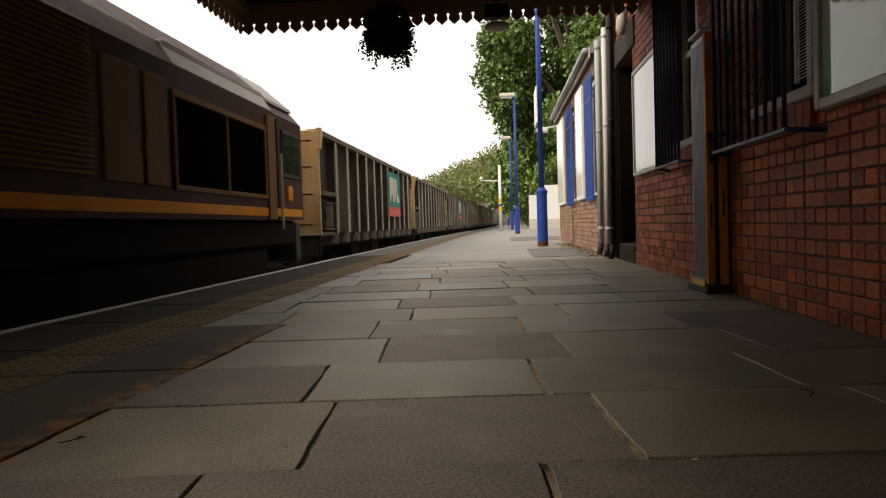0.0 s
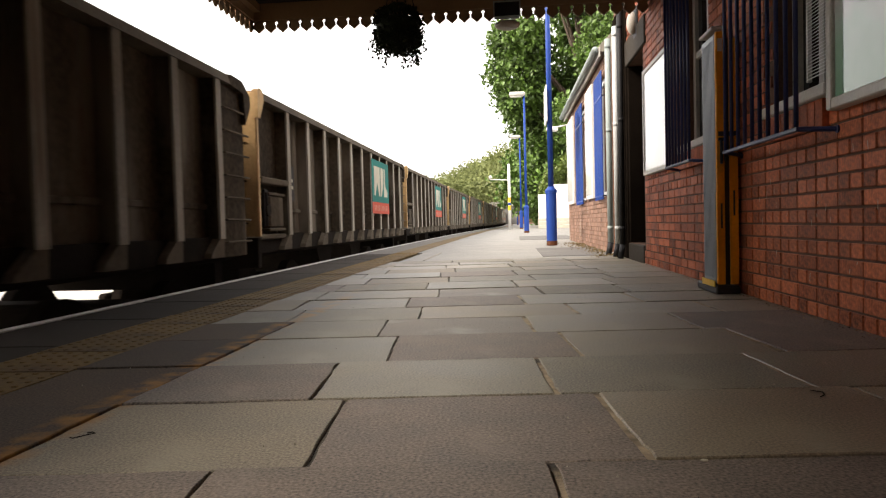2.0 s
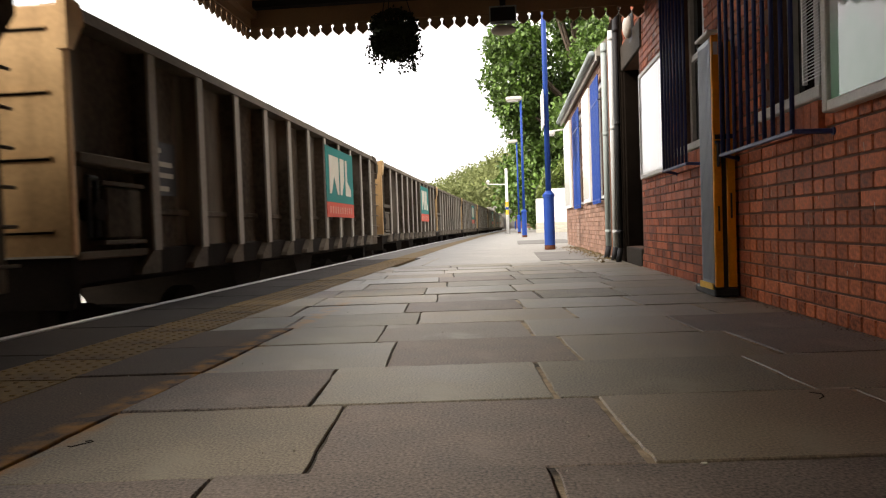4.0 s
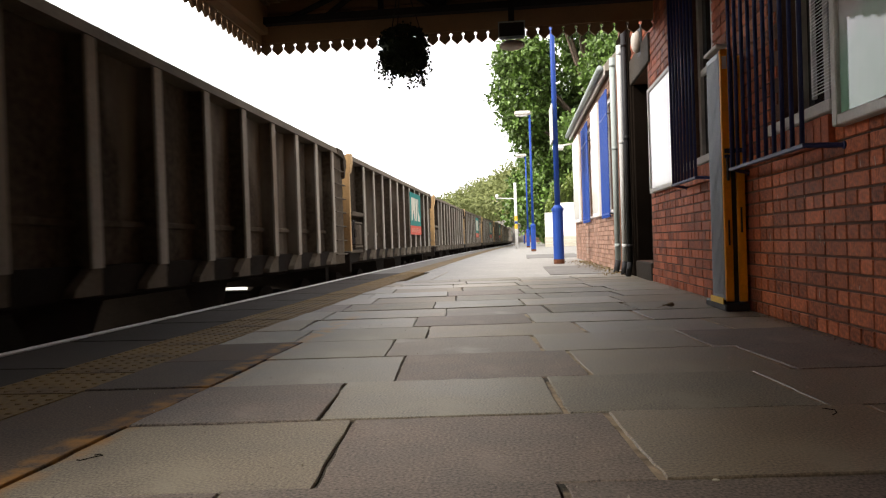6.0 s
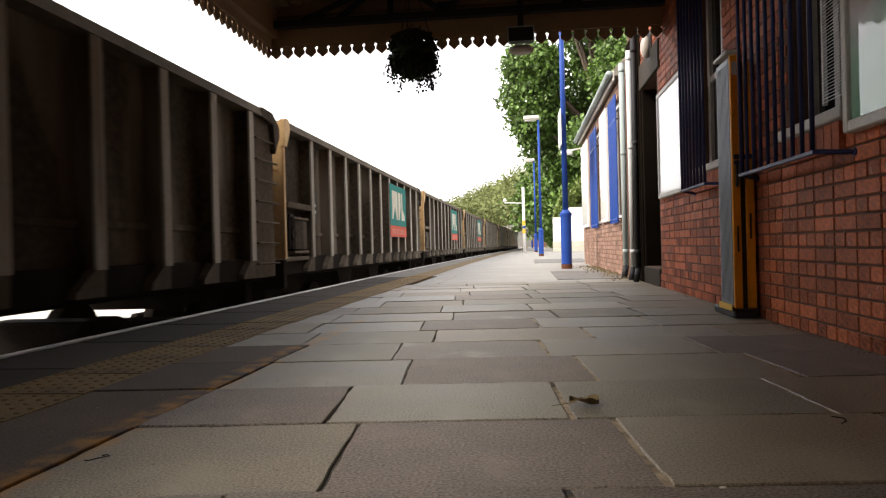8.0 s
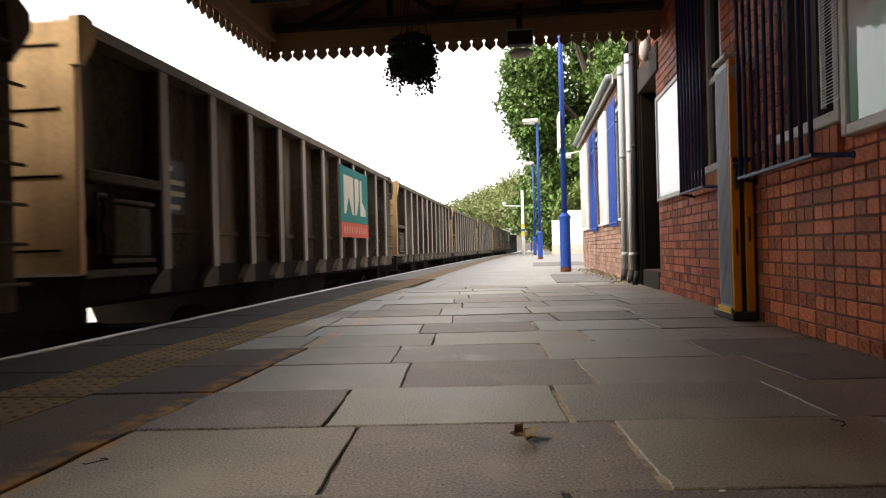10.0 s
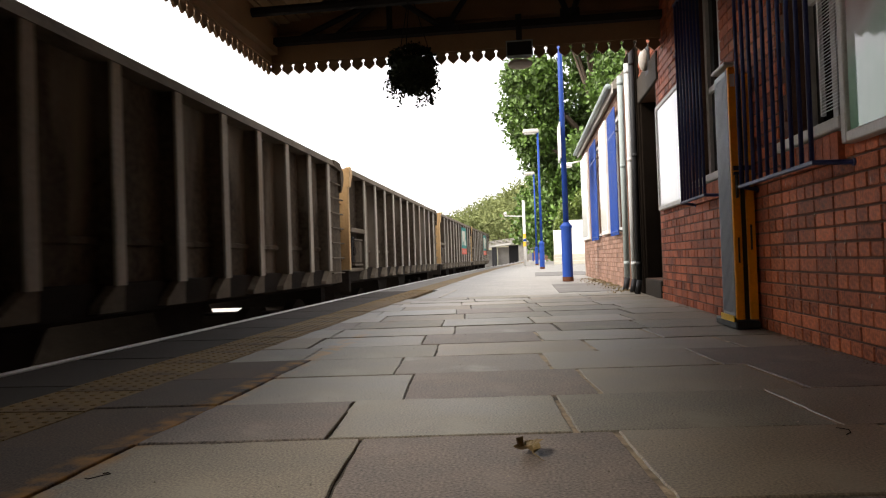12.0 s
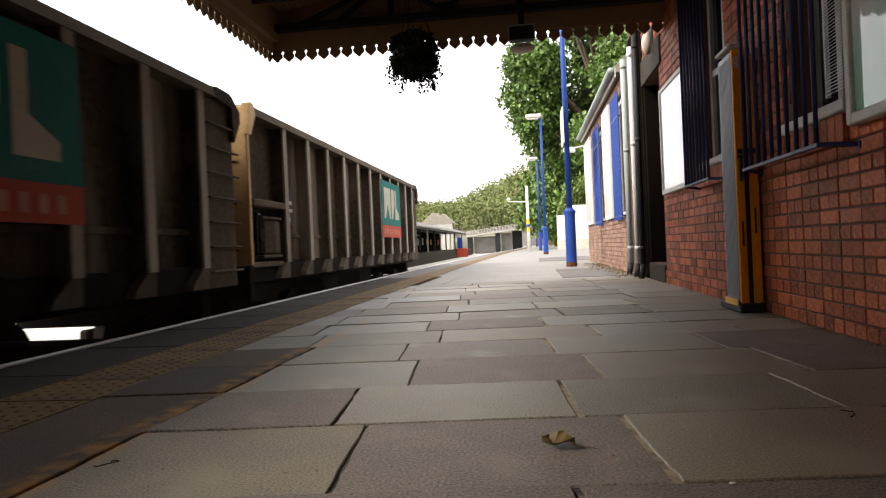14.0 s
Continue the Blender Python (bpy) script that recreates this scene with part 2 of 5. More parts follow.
M_TILE = mat("mossy_roof_tile", (0.26, 0.235, 0.19), 0.8, scale=3, vary=0.3, fine=25, bump=0.5)
M_GRIT = mat("grit", (0.28, 0.25, 0.2), 0.8, scale=3, vary=0.3, fine=30, bump=0.0, island=0.5)
M_SAND = mat("sandy_joint", (0.30, 0.235, 0.16), 0.9, scale=9, vary=0.45, fine=90, bump=0.6, tint=(0.03, 0.025, 0.02), patch=0.5)
# darker than real brown timber: shade is included in the colour
M_SCREEN = mat("shaded_brown_timber", (0.012, 0.009, 0.007), 0.95, scale=4, vary=0.3, fine=40, bump=0.2, spec=0.0)
M_LEAF_LIGHT = mat("bright_leaf", (0.12, 0.17, 0.03), 0.5, scale=0.6, vary=0.3, fine=4, bump=0.0, island=0.4)
M_BROWN_LEAF = mat("dry_leaf", (0.15, 0.10, 0.035), 0.6, scale=30, vary=0.3, fine=90, bump=0.2)

# ---- small mesh tools ----


def box(bm, x0, x1, y0, y1, z0, z1):
    v = [bm.verts.new((x, y, z)) for x in (x0, x1) for y in (y0, y1) for z in (z0, z1)]
    for a in ((0, 1, 3, 2), (4, 6, 7, 5), (0, 4, 5, 1), (2, 3, 7, 6), (0, 2, 6, 4), (1, 5, 7, 3)):
        bm.faces.new([v[i] for i in a])
    return v


def soft_box(bm, x0, x1, y0, y1, z0, z1, r=0.01):
    v = box(bm, x0, x1, y0, y1, z0, z1)
    e = list({e for a in v for e in a.link_edges})
    bmesh.ops.bevel(bm, geom=e, offset=r, segments=1, affect="EDGES")


def prism(bm, pts, axis, a, b):
    """Extrude the outline pts (two coordinates) along an axis from a to b."""
    def at(p, d):
        return {"x": (d, p[0], p[1]), "y": (p[0], d, p[1]), "z": (p[0], p[1], d)}[axis]
    va, vb = [bm.verts.new(at(p, a)) for p in pts], [bm.verts.new(at(p, b)) for p in pts]
    bm.faces.new(va), bm.faces.new(vb[::-1])
    k = len(pts)
    for i in range(k):
        bm.faces.new((va[i], vb[i], vb[(i + 1) % k], va[(i + 1) % k]))


def tube(bm, p, q, r, r2=None, seg=10):
    p, q = Vector(p), Vector(q)
    m = Matrix.Translation((p + q) / 2) @ (q - p).to_track_quat("Z", "Y").to_matrix().to_4x4()
    bmesh.ops.create_cone(bm, cap_ends=True, segments=seg, radius1=r, radius2=r if r2 is None else r2, depth=(q - p).length, matrix=m)


def mesh_of(bm, material, smooth=False):
    bmesh.ops.recalc_face_normals(bm, faces=bm.faces)
    me = bpy.data.meshes.new("mesh")
    bm.to_mesh(me)
    bm.free()
    me.materials.append(material)
    if smooth:
        for p in me.polygons:
            p.use_smooth = True
    return me


def part(name, bm, material, parent=None, label="", smooth=False):
    ob = new(name, mesh_of(bm, material, smooth) if isinstance(bm, bmesh.types.BMesh) else bm)
    ob.parent = parent
    return tagged(ob, label)


def boxes(name, material, parent, *dims, label="", r=0.0):
    bm = bmesh.new()
    for d in dims:
        soft_box(bm, *d, r) if r else box(bm, *d)
    return part(name, bm, material, parent, label)


def thing(name, label, category, group="", kind="", at=(0, 0, 0)):
    ob = new(name)
    ob.location = at
    return tagged(ob, label, category, group, kind)


def pydata(name, verts, faces, material, parent=None, label="", kind=""):
    me = bpy.data.meshes.new("mesh")
    me.from_pydata(verts, [], faces)
    me.materials.append(material)
    ob = new(name, me)
    ob.parent = parent
    return tagged(ob, label, kind=kind)


# ---- plan: the line bends gently to the right ahead ----
BEND = 4.0e-4
EDGE, SIDE, WALL = -2.68, -2.92, 1.47


def bend(y):
    if y < 8:
        return 0.0
    if y < 58:
        return BEND * (y - 8) ** 2
    return 1.0 + 1.4 * (1 - math.exp((58 - y) / 35))


def slope(y):
    return 0.0 if y < 8 else 2 * BEND * (y - 8) if y < 58 else 0.04 * math.exp((58 - y) / 35)


def strip(name, x0, x1, z0, z1, ys, material, parent=None, label="", kind=""):
    """A long slab that follows the bend."""
    verts, faces = [], []
    for y in ys:
        b = bend(y)
        verts += [(x0 + b, y, z0), (x1 + b, y, z0), (x1 + b, y, z1), (x0 + b, y, z1)]
    for i in range(len(ys) - 1):
        a = 4 * i
        for k in range(4):
            faces.append((a + k, a + 4 + k, a + 4 + (k + 1) % 4, a + (k + 1) % 4))
    e = 4 * (len(ys) - 1)
    faces += [(0, 1, 2, 3), (e + 3, e + 2, e + 1, e)]
    ob = pydata(name, verts, faces, material, parent, label, kind)
    bm = bmesh.new()
    bm.from_mesh(ob.data)
    bmesh.ops.recalc_face_normals(bm, faces=bm.faces)
    bm.to_mesh(ob.data)
    bm.free()
    return ob


def steps(a, b, n):
    return [a + (b - a) * i / n for i in range(n + 1)]


LONG = steps(-60, 8, 8)[:-1] + steps(8, 60, 26)[:-1] + steps(60, 200, 20)

# ---- ground ----
bm = bmesh.new()
box(bm, -1500, 1500, -600, 2500, -1.6, -1.2)
tagged(part("ground", bm, M_GROUND), "rough grassy ground under the railway", "ground", kind="structure")
tagged(strip("ballast", -14.0, EDGE + 0.1, -1.3, -1.08, LONG, M_BALLAST), "pale grey stone ballast of the track bed", "ballast", kind="structure")

# ---- platform ----
platform = thing("platform", "station platform of flagstones and asphalt with a worn white edge", "platform", kind="structure")
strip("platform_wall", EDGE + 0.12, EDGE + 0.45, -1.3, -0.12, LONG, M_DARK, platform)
strip("platform_base", EDGE + 0.3, 12.0, -1.3, -0.036, LONG, M_JOINT, platform)
strip("asphalt", -1.5, 9.0, -0.034, -0.006, [9.42] + steps(12, 60, 24) + steps(66, 200, 14), M_ASPHALT, platform, "grey asphalt surface")
far_y = [y for y in LONG if y > 12]
# same coping beyond the canopy, in a lighter colour as if better lit
strip("far_coping", EDGE + 0.07, -2.0, -0.12, 0.0, [12.0] + far_y, M_ASPHALT_OLD, platform, "coping slabs at the platform edge in the lighter, open-sky tone")
strip("edge_line", EDGE, EDGE + 0.068, -0.12, 0.003, LONG, M_WHITE_LINE, platform, "worn white painted edge")
strip("far_tactile_strip", -1.996, -1.605, -0.03, 0.004, [12.0] + far_y, M_TACTILE, platform, "yellow tactile warning strip")
strip("far_asphalt_edge", -1.60, -1.5, -0.03, -0.002, [12.0] + far_y, M_ASPHALT, platform)


def flag_mesh(corners, rnd):
    """A worn stone on four corners about its middle: uneven outline, rounded top edge."""
    out, k4 = [], len(corners)
    for q in range(k4):
        (x0, y0), (x1, y1) = corners[q], corners[(q + 1) % k4]
        ln = math.hypot(x1 - x0, y1 - y0)
        k = max(4, int(ln / 0.045))
        nx, ny = (y1 - y0) / ln, (x0 - x1) / ln
        wave = rnd.uniform(0, 6)
        for i in range(k):
            f = i / k
            j = -0.004 * rnd.random() if i == 0 else rnd.gauss(0, 0.0015) + 0.0022 * math.sin(wave + f * ln * 9)
            out.append((x0 + (x1 - x0) * f + nx * j, y0 + (y1 - y0) * f + ny * j))
    bm = bmesh.new()
    rings = []
    for inset, z in ((0.0, -0.05), (0.0, -0.003), (0.0035, 0.0)):
        ring = []
        for x, y in out:
            d = math.hypot(x, y)
            ring.append(bm.verts.new((x * (1 - inset / d), y * (1 - inset / d), z)))
        rings.append(ring)
    n = len(out)
    for a, b in zip(rings, rings[1:]):
        for i in range(n):
            bm.faces.new((a[i], a[(i + 1) % n], b[(i + 1) % n], b[i]))
    bm.faces.new(rings[-1])
    return mesh_of(bm, M_FLAG)


strip("joint_bed", -1.60, 1.50, -0.034, -0.009, [-2.0, 9.6], M_JOINT, platform, "dark joint filling")
# the paving lies a little askew to the platform: u runs across, v along
SKEW = 0.088
ROWS = [-2.0, -1.4, -0.85, -0.3, 0.3, 0.88, 1.455, 2.03, 2.575, 3.163, 3.713, 4.235, 4.80, 5.38, 5.98, 6.58, 7.18, 7.77, 8.36, 8.87, 9.45]
JOINTS = {5: (-0.50, 0.20, 0.95), 6: (-0.31, 0.415, 1.15), 7: (-0.41, 0.31, 1.05), 8: (-0.235, 0.487, 1.22), 9: (-0.327, 0.385, 1.13), 10: (-0.865, -0.163, 0.69, 1.45),
          11: (-0.95, -0.265, 0.465, 1.17), 12: (-0.92, -0.075, 0.65, 1.24), 13: (-0.88, -0.175, 0.53, 1.29), 14: (-0.72, 0.0, 0.74, 1.42), 15: (-0.82, -0.08, 0.64, 1.49),
          16: (-0.65, 0.07, 0.78, 1.39), 17: (-0.73, -0.03, 0.70, 1.45), 18: (-0.65, 0.13, 0.80, 1.50), 19: (-0.60, 0.05, 0.83, 1.5)}
EDGE_X = -1.14             # the painted joint that parts the shade-darkened edge slabs from the paving


def paving_point(u, v):
    return u * math.cos(SKEW) - v * math.sin(SKEW), u * math.sin(SKEW) + v * math.cos(SKEW)


def on_line(x, v):
    """Where the course line v meets the straight line x."""
    return x, (v + x * math.sin(SKEW)) / math.cos(SKEW)


rng = random.Random(5)
BROWN = {(6, -0.31), (7, None), (8, -0.235), (9, -0.327), (9, 1.13), (11, -0.265), (13, None), (12, -0.075), (15, -0.08), (8, 1.22)}
for i in range(len(ROWS) - 1):
    us = list(JOINTS.get(i, ()))
    if not us:
        u = -0.8 + rng.uniform(0.0, 0.5)
        while u < 1.1:
            us.append(u)
            u += rng.uniform(0.6, 0.85)
    for u in us:
        if u > 0 and 4 < i < 12:
            q = [paving_point(u - 0.013, ROWS[i]), paving_point(u + 0.013, ROWS[i]), paving_point(u + 0.013, ROWS[i + 1]), paving_point(u - 0.013, ROWS[i + 1])]
            bm = bmesh.new()
            prism(bm, q, "z", -0.03, -0.0045)
            part("joint_sand", bm, M_SAND, platform, "pale sandy joint")
    edge = EDGE_X if i < 10 else -1.60
    cells = ([("slab", None, None)] if i < 10 else []) + [("stone", a, b) for a, b in zip([None] + us, us + [None])]
    for kind_, a, b in cells:
        gv, gu = rng.uniform(0.004, 0.007) + (0.003 if i > 9 else 0.0), rng.uniform(0.003, 0.005)
        v0, v1 = ROWS[i] + gv, ROWS[i + 1] - gv * 0.6
        ga = gu if a is None or a < 0 else rng.uniform(0.006, 0.011)
        gb = gu if b is None or b < 0 else rng.uniform(0.006, 0.011)
        if kind_ == "slab":
            c = [on_line(-1.60, v0), on_line(EDGE_X - 0.001, v0), on_line(EDGE_X - 0.001, v1), on_line(-1.60, v1)]
        else:
            lo = (on_line(edge + 0.002, v0), on_line(edge + 0.002, v1)) if a is None else (paving_point(a + ga, v0), paving_point(a + ga, v1))
            hi = (on_line(1.49, v0), on_line(1.49, v1)) if b is None else (paving_point(b - gb, v0), paving_point(b - gb, v1))
            if hi[0][0] - lo[0][0] < 0.08 or hi[1][0] - lo[1][0] < 0.08:
                continue
            c = [lo[0], hi[0], hi[1], lo[1]]
        mx_, my_ = sum(q[0] for q in c) / 4, sum(q[1] for q in c) / 4
        ob = part("flagstone", flag_mesh([(q[0] - mx_, q[1] - my_) for q in c], rng), None, platform)
        ob.location = (mx_, my_, rng.uniform(-0.0035, 0.003))
        ob.rotation_euler = (rng.uniform(-0.005, 0.005), rng.uniform(-0.004, 0.004), 0)
        # near edge slabs take the shade tone; farther rows keep the plain stone
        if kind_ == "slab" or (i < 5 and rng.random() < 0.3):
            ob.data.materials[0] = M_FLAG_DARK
        elif (i, a) in ((9, -0.327), (12, -0.075)):
            ob.data.materials[0] = M_FLAG_PALE
        elif i == 5 or (i, a) in BROWN:
            ob.data.materials[0] = M_FLAG_ROUGH

# coping slabs, coloured dark for the shade there, and tactile slabs along the near edge
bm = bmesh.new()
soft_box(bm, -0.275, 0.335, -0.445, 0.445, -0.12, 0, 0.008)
coping_mesh = mesh_of(bm, M_COPING_SHADE)
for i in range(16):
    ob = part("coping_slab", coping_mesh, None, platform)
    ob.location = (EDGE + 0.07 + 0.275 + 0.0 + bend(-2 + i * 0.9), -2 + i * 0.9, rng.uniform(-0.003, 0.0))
bm = bmesh.new()
box(bm, -0.196, 0.196, -0.196, 0.196, -0.03, 0.0)
for i in range(6):
    for j in range(6):
        bmesh.ops.create_cone(bm, cap_ends=True, segments=6, radius1=0.012, radius2=0.008, depth=0.004,
                              matrix=Matrix.Translation((-0.165 + i * 0.066, -0.165 + j * 0.066, 0.002)))
tact_mesh = mesh_of(bm, M_TACTILE)
for i in range(36):
    ob = part("tactile_slab", tact_mesh, None, platform)
    ob.location = (-1.80 + bend(-2.2 + i * 0.4), -2.2 + i * 0.4, rng.uniform(-0.002, 0.002))
strip("asphalt_repair", 0.45, 1.46, -0.01, 0.002, steps(10.0, 13.0, 3), M_ASPHALT_OLD, platform, "darker asphalt repair")
strip("chalk_line", -1.2, -1.17, -0.008, -0.002, steps(9.6, 12.0, 3), M_GRIT, platform, "faint pale painted line")
strip("trench_patch", 0.2, 1.75, -0.01, 0.002, steps(19.0, 23.5, 4), M_ASPHALT_OLD, platform, "darker asphalt repair")

# ---- track ----
track = thing("railway_track", "pair of steel rails on the near track", "rail track", kind="structure")
XC = SIDE - 1.33
for dx in (-0.75, 0.75):
    strip("rail", XC + dx - 0.035, XC + dx + 0.035, -1.08, -0.915, LONG, M_RAIL, track)
track2 = thing("railway_track", "pair of steel rails on the far track", "rail track", kind="structure")
for dx in (-0.75, 0.75):
    strip("rail", XC - 3.4 + dx - 0.035, XC - 3.4 + dx + 0.035, -1.08, -0.915, LONG, M_RAIL, track2)

# ---- unseen mass added behind the camera: closes the place, blocks sky light ----
sky_block = thing("wall_overbridge", "unseen brick mass added behind the platform to block sky light", "bridge", kind="structure")
boxes("face", M_MORTAR, sky_block, (-30, -6.6, -17, -16, -1.3, 12.0), (-6.6, 1.4, -17, -16, 4.2, 12.0), (-2.2, 1.4, -17, -16, -0.02, 4.2))
boxes("vault", M_MORTAR, sky_block, (-7.0, -6.6, -60, -17, -1.3, 4.2), (-6.6, 1.4, -60, -17, 4.2, 4.6), (-6.6, 1.4, -60.4, -60, -1.3, 4.2))

# ---- station building wall ----
WIN = [(3.42, 4.10, 1.09, 2.75), (5.36, 6.20, 1.09, 2.75), (7.94, 8.95, 0.2, 2.35)]   # openings: y0, y1, z0, z1


def wall_slab(name, x0, x1, y0, y1, z0, z1, holes, material, parent):
    """A thick wall with openings that go right through, cut into upright bays."""
    cuts = sorted({y0, y1, *(h[0] for h in holes), *(h[1] for h in holes)})
    dims = []
    for a, b in zip(cuts, cuts[1:]):
        h = [k for k in holes if k[0] <= a and k[1] >= b]
        if h:
            dims += [(x0, x1, a, b, z0, h[0][2]), (x0, x1, a, b, h[0][3], z1)]
        else:
            dims.append((x0, x1, a, b, z0, z1))
    return boxes(name, material, parent, *dims)


wall = thing("wall_station", "red brick station wall in alternating courses of headers and stretchers", "wall", kind="structure")
# the unseen upper wall is carried to 10 m to cut off sky light
wall_slab("mortar_core", WALL + 0.009, WALL + 0.35, -60.0, 10.0, -0.2, 10.0, WIN, M_MORTAR_DARK, wall)
C = 0.0755
brick_bms = {}
for kind_, ln in (("s", 0.216), ("h", 0.1035)):
    bm = bmesh.new()
    soft_box(bm, 0, 0.02, -ln / 2, ln / 2, 0, C - 0.0105, 0.003)
    brick_bms[kind_] = mesh_of(bm, M_BRICK)


def brick_rows(y0, y1, z0, z1, holes):
    for r in range(int(round(z0 / C)), int(z1 / C)):
        z = r * C
        ln = 0.2265 if r % 2 else 0.11325
        kind_ = "s" if r % 2 else "h"
        n0 = int(math.floor(y0 / ln))
        y = n0 * ln + (0.057 if r % 2 else 0)
        while y < y1:
            if y - ln / 2 >= y0 - 0.06 and not any(h[0] - ln / 2 + 0.02 < y < h[1] + ln / 2 - 0.02 and h[2] - C < z < h[3] for h in holes):
                yield y, z, kind_, ln
            y += ln


verts, faces = [], []
near, rest = [], []
for y, z, kind_, ln in brick_rows(0.6, 8.9, 0, 4.1, WIN):
    (near if 2.45 < y < 4.55 and z < 0.98 and len(near) < 300 else rest).append((y, z, kind_, ln))
rngb = random.Random(9)
for y, z, kind_, ln in rest:
    j = rngb.uniform(-0.0015, 0.002)
    a, b, c, d, e = y - ln / 2 + 0.005, y + ln / 2 - 0.005, z, z + C - 0.0105, WALL - j
    k = len(verts)
    verts += [(e, a + 0.002, c + 0.002), (e, b - 0.002, c + 0.002), (e, b - 0.002, d - 0.002), (e, a + 0.002, d - 0.002),
              (WALL + 0.012, a, c), (WALL + 0.012, b, c), (WALL + 0.012, b, d), (WALL + 0.012, a, d)]
    faces += [(k, k + 3, k + 2, k + 1), (k, k + 1, k + 5, k + 4), (k + 1, k + 2, k + 6, k + 5), (k + 2, k + 3, k + 7, k + 6), (k + 3, k, k + 4, k + 7)]
pydata("brickwork", verts, faces, M_BRICK_FAR, wall, "red brick courses", "stuff")

# ---- windows, grilles and fittings on the wall ----


def window(name, y0, y1, z0, z1, label):
    w = thing(name, label, "window", kind="structure")
    x = WALL + 0.10
    boxes("window_frame", M_OFFWHITE, w, (x, x + 0.07, y0, y0 + 0.07, z0, z1), (x, x + 0.07, y1 - 0.07, y1, z0, z1), (x, x + 0.07, y0 + 0.07, y1 - 0.07, z1 - 0.08, z1),
          (x, x + 0.07, y0 + 0.07, y1 - 0.07, z0, z0 + 0.06), (x + 0.01, x + 0.06, (y0 + y1) / 2 - 0.03, (y0 + y1) / 2 + 0.03, z0 + 0.06, z1 - 0.08),
          (x + 0.005, x + 0.065, y0 + 0.07, y1 - 0.07, z0 + 0.72, z0 + 0.77))
    boxes("pane", M_GLASS, w, (x + 0.03, x + 0.036, y0 + 0.05, y1 - 0.05, z0 + 0.05, z1 - 0.05))
    boxes("window_sill", M_OFFWHITE, w, (WALL - 0.05, WALL + 0.12, y0 - 0.06, y1 + 0.06, z0 - 0.055, z0 + 0.002), r=0.006)
    bm = bmesh.new()
    k = int((y1 - y0) / 0.08)
    for i in range(k):
        a = y0 + (y1 - y0) * i / k
        box(bm, WALL - 0.03, WALL + 0.02, a + 0.004, a + (y1 - y0) / k - 0.004, z0 - 0.19, z0 - 0.06)
    part("sill_bricks", bm, M_BRICK_FAR, w, "bricks on edge below the sill")
    # dark sheet close behind the pane: the room's shade as plain colour
    boxes("reveal_back", M_DARK, w, (WALL + 0.34, WALL + 0.36, y0 - 0.1, y1 + 0.1, z0 - 0.1, z1 + 0.1), label="dark sheet standing in for the shaded room behind the glass")
    return w


window("window_1", 3.42, 4.10, 1.09, 2.75, "sash window with weathered white frame and slatted blind")
window("window_2", 5.36, 6.20, 1.09, 2.75, "sash window with weathered white frame behind bars")
# the window's pale blind, built as a framed stack of slats
blind = thing("slatted_vent", "white blind with horizontal slats set in a window", "ventilator", at=(WALL + 0.04, 3.45, 1.16))
boxes("frame", M_OFFWHITE, blind, (0, 0.02, 0, 0.02, 0, 0.62), (0, 0.02, 0.30, 0.32, 0, 0.62), (0, 0.02, 0.02, 0.30, 0.60, 0.62))
for i in range(36):
    bm = bmesh.new()
    z = 0.005 + i * 0.0165
    prism(bm, [(-0.008, z), (0.012, z + 0.012), (0.012, z + 0.015), (-0.008, z + 0.004)], "y", 0.02, 0.30)
    part("slat", bm, M_WHITE, blind)


def grille(y0, y1, z0, z1, bars, label):
    g = thing("window_grille", label, "security bars", "window grilles")
    x = WALL - 0.135
    for i in range(bars):
        y = y0 + (y1 - y0) * i / (bars - 1)
        bm = bmesh.new()
        tube(bm, (x, y, z0), (x, y, z1), 0.0115, seg=8)
        part("bar", bm, M_NAVY, g, smooth=True)
    for z in (z0, z1):
        boxes("cross_bar", M_NAVY, g, (x - 0.012, x + 0.012, y0 - 0.03, y1 + 0.03, z - 0.014, z + 0.006), r=0.003)
        for y, s in ((y0 - 0.02, -1), (y1 + 0.02, 1)):
            bm = bmesh.new()
            tube(bm, (x, y, z - 0.004), (WALL + 0.01, y + s * 0.10, z - 0.02), 0.012, seg=8)
            tube(bm, (WALL - 0.008, y + s * 0.10, z - 0.02), (WALL + 0.002, y + s * 0.10, z - 0.02), 0.018, seg=10)
            part("bracket", bm, M_NAVY, g)
    return g


grille(3.45, 4.53, 0.895, 2.75, 10, "navy painted iron window bars standing off the brick wall")
grille(5.42, 6.17, 0.92, 2.60, 8, "navy painted iron window bars beside a blank notice board")

notice = thing("notice_board", "blank white notice board in a pale metal frame", "notice board", at=(WALL - 0.045, 7.13, 1.495))
boxes("frame", M_OFFWHITE, notice, (0, 0.05, -0.60, -0.555, -0.55, 0.55), (0, 0.05, 0.555, 0.60, -0.55, 0.55), (0, 0.05, -0.555, 0.555, -0.55, -0.505), (0, 0.05, -0.555, 0.555, 0.505, 0.55), r=0.006)
boxes("sheet", M_BOARD, notice, (0.012, 0.045, -0.556, 0.556, -0.506, 0.506))

poster = thing("poster_case", "glazed poster case with a pale green and pink poster", "poster", at=(WALL - 0.055, 2.68, 1.585))
boxes("frame", M_OFFWHITE, poster, (0, 0.06, 0.60, 0.65, -0.63, 0.63), (0, 0.06, -0.65, -0.60, -0.63, 0.63), (0, 0.06, -0.60, 0.60, -0.63, -0.58), (0, 0.06, -0.60, 0.60, 0.58, 0.63), r=0.006)


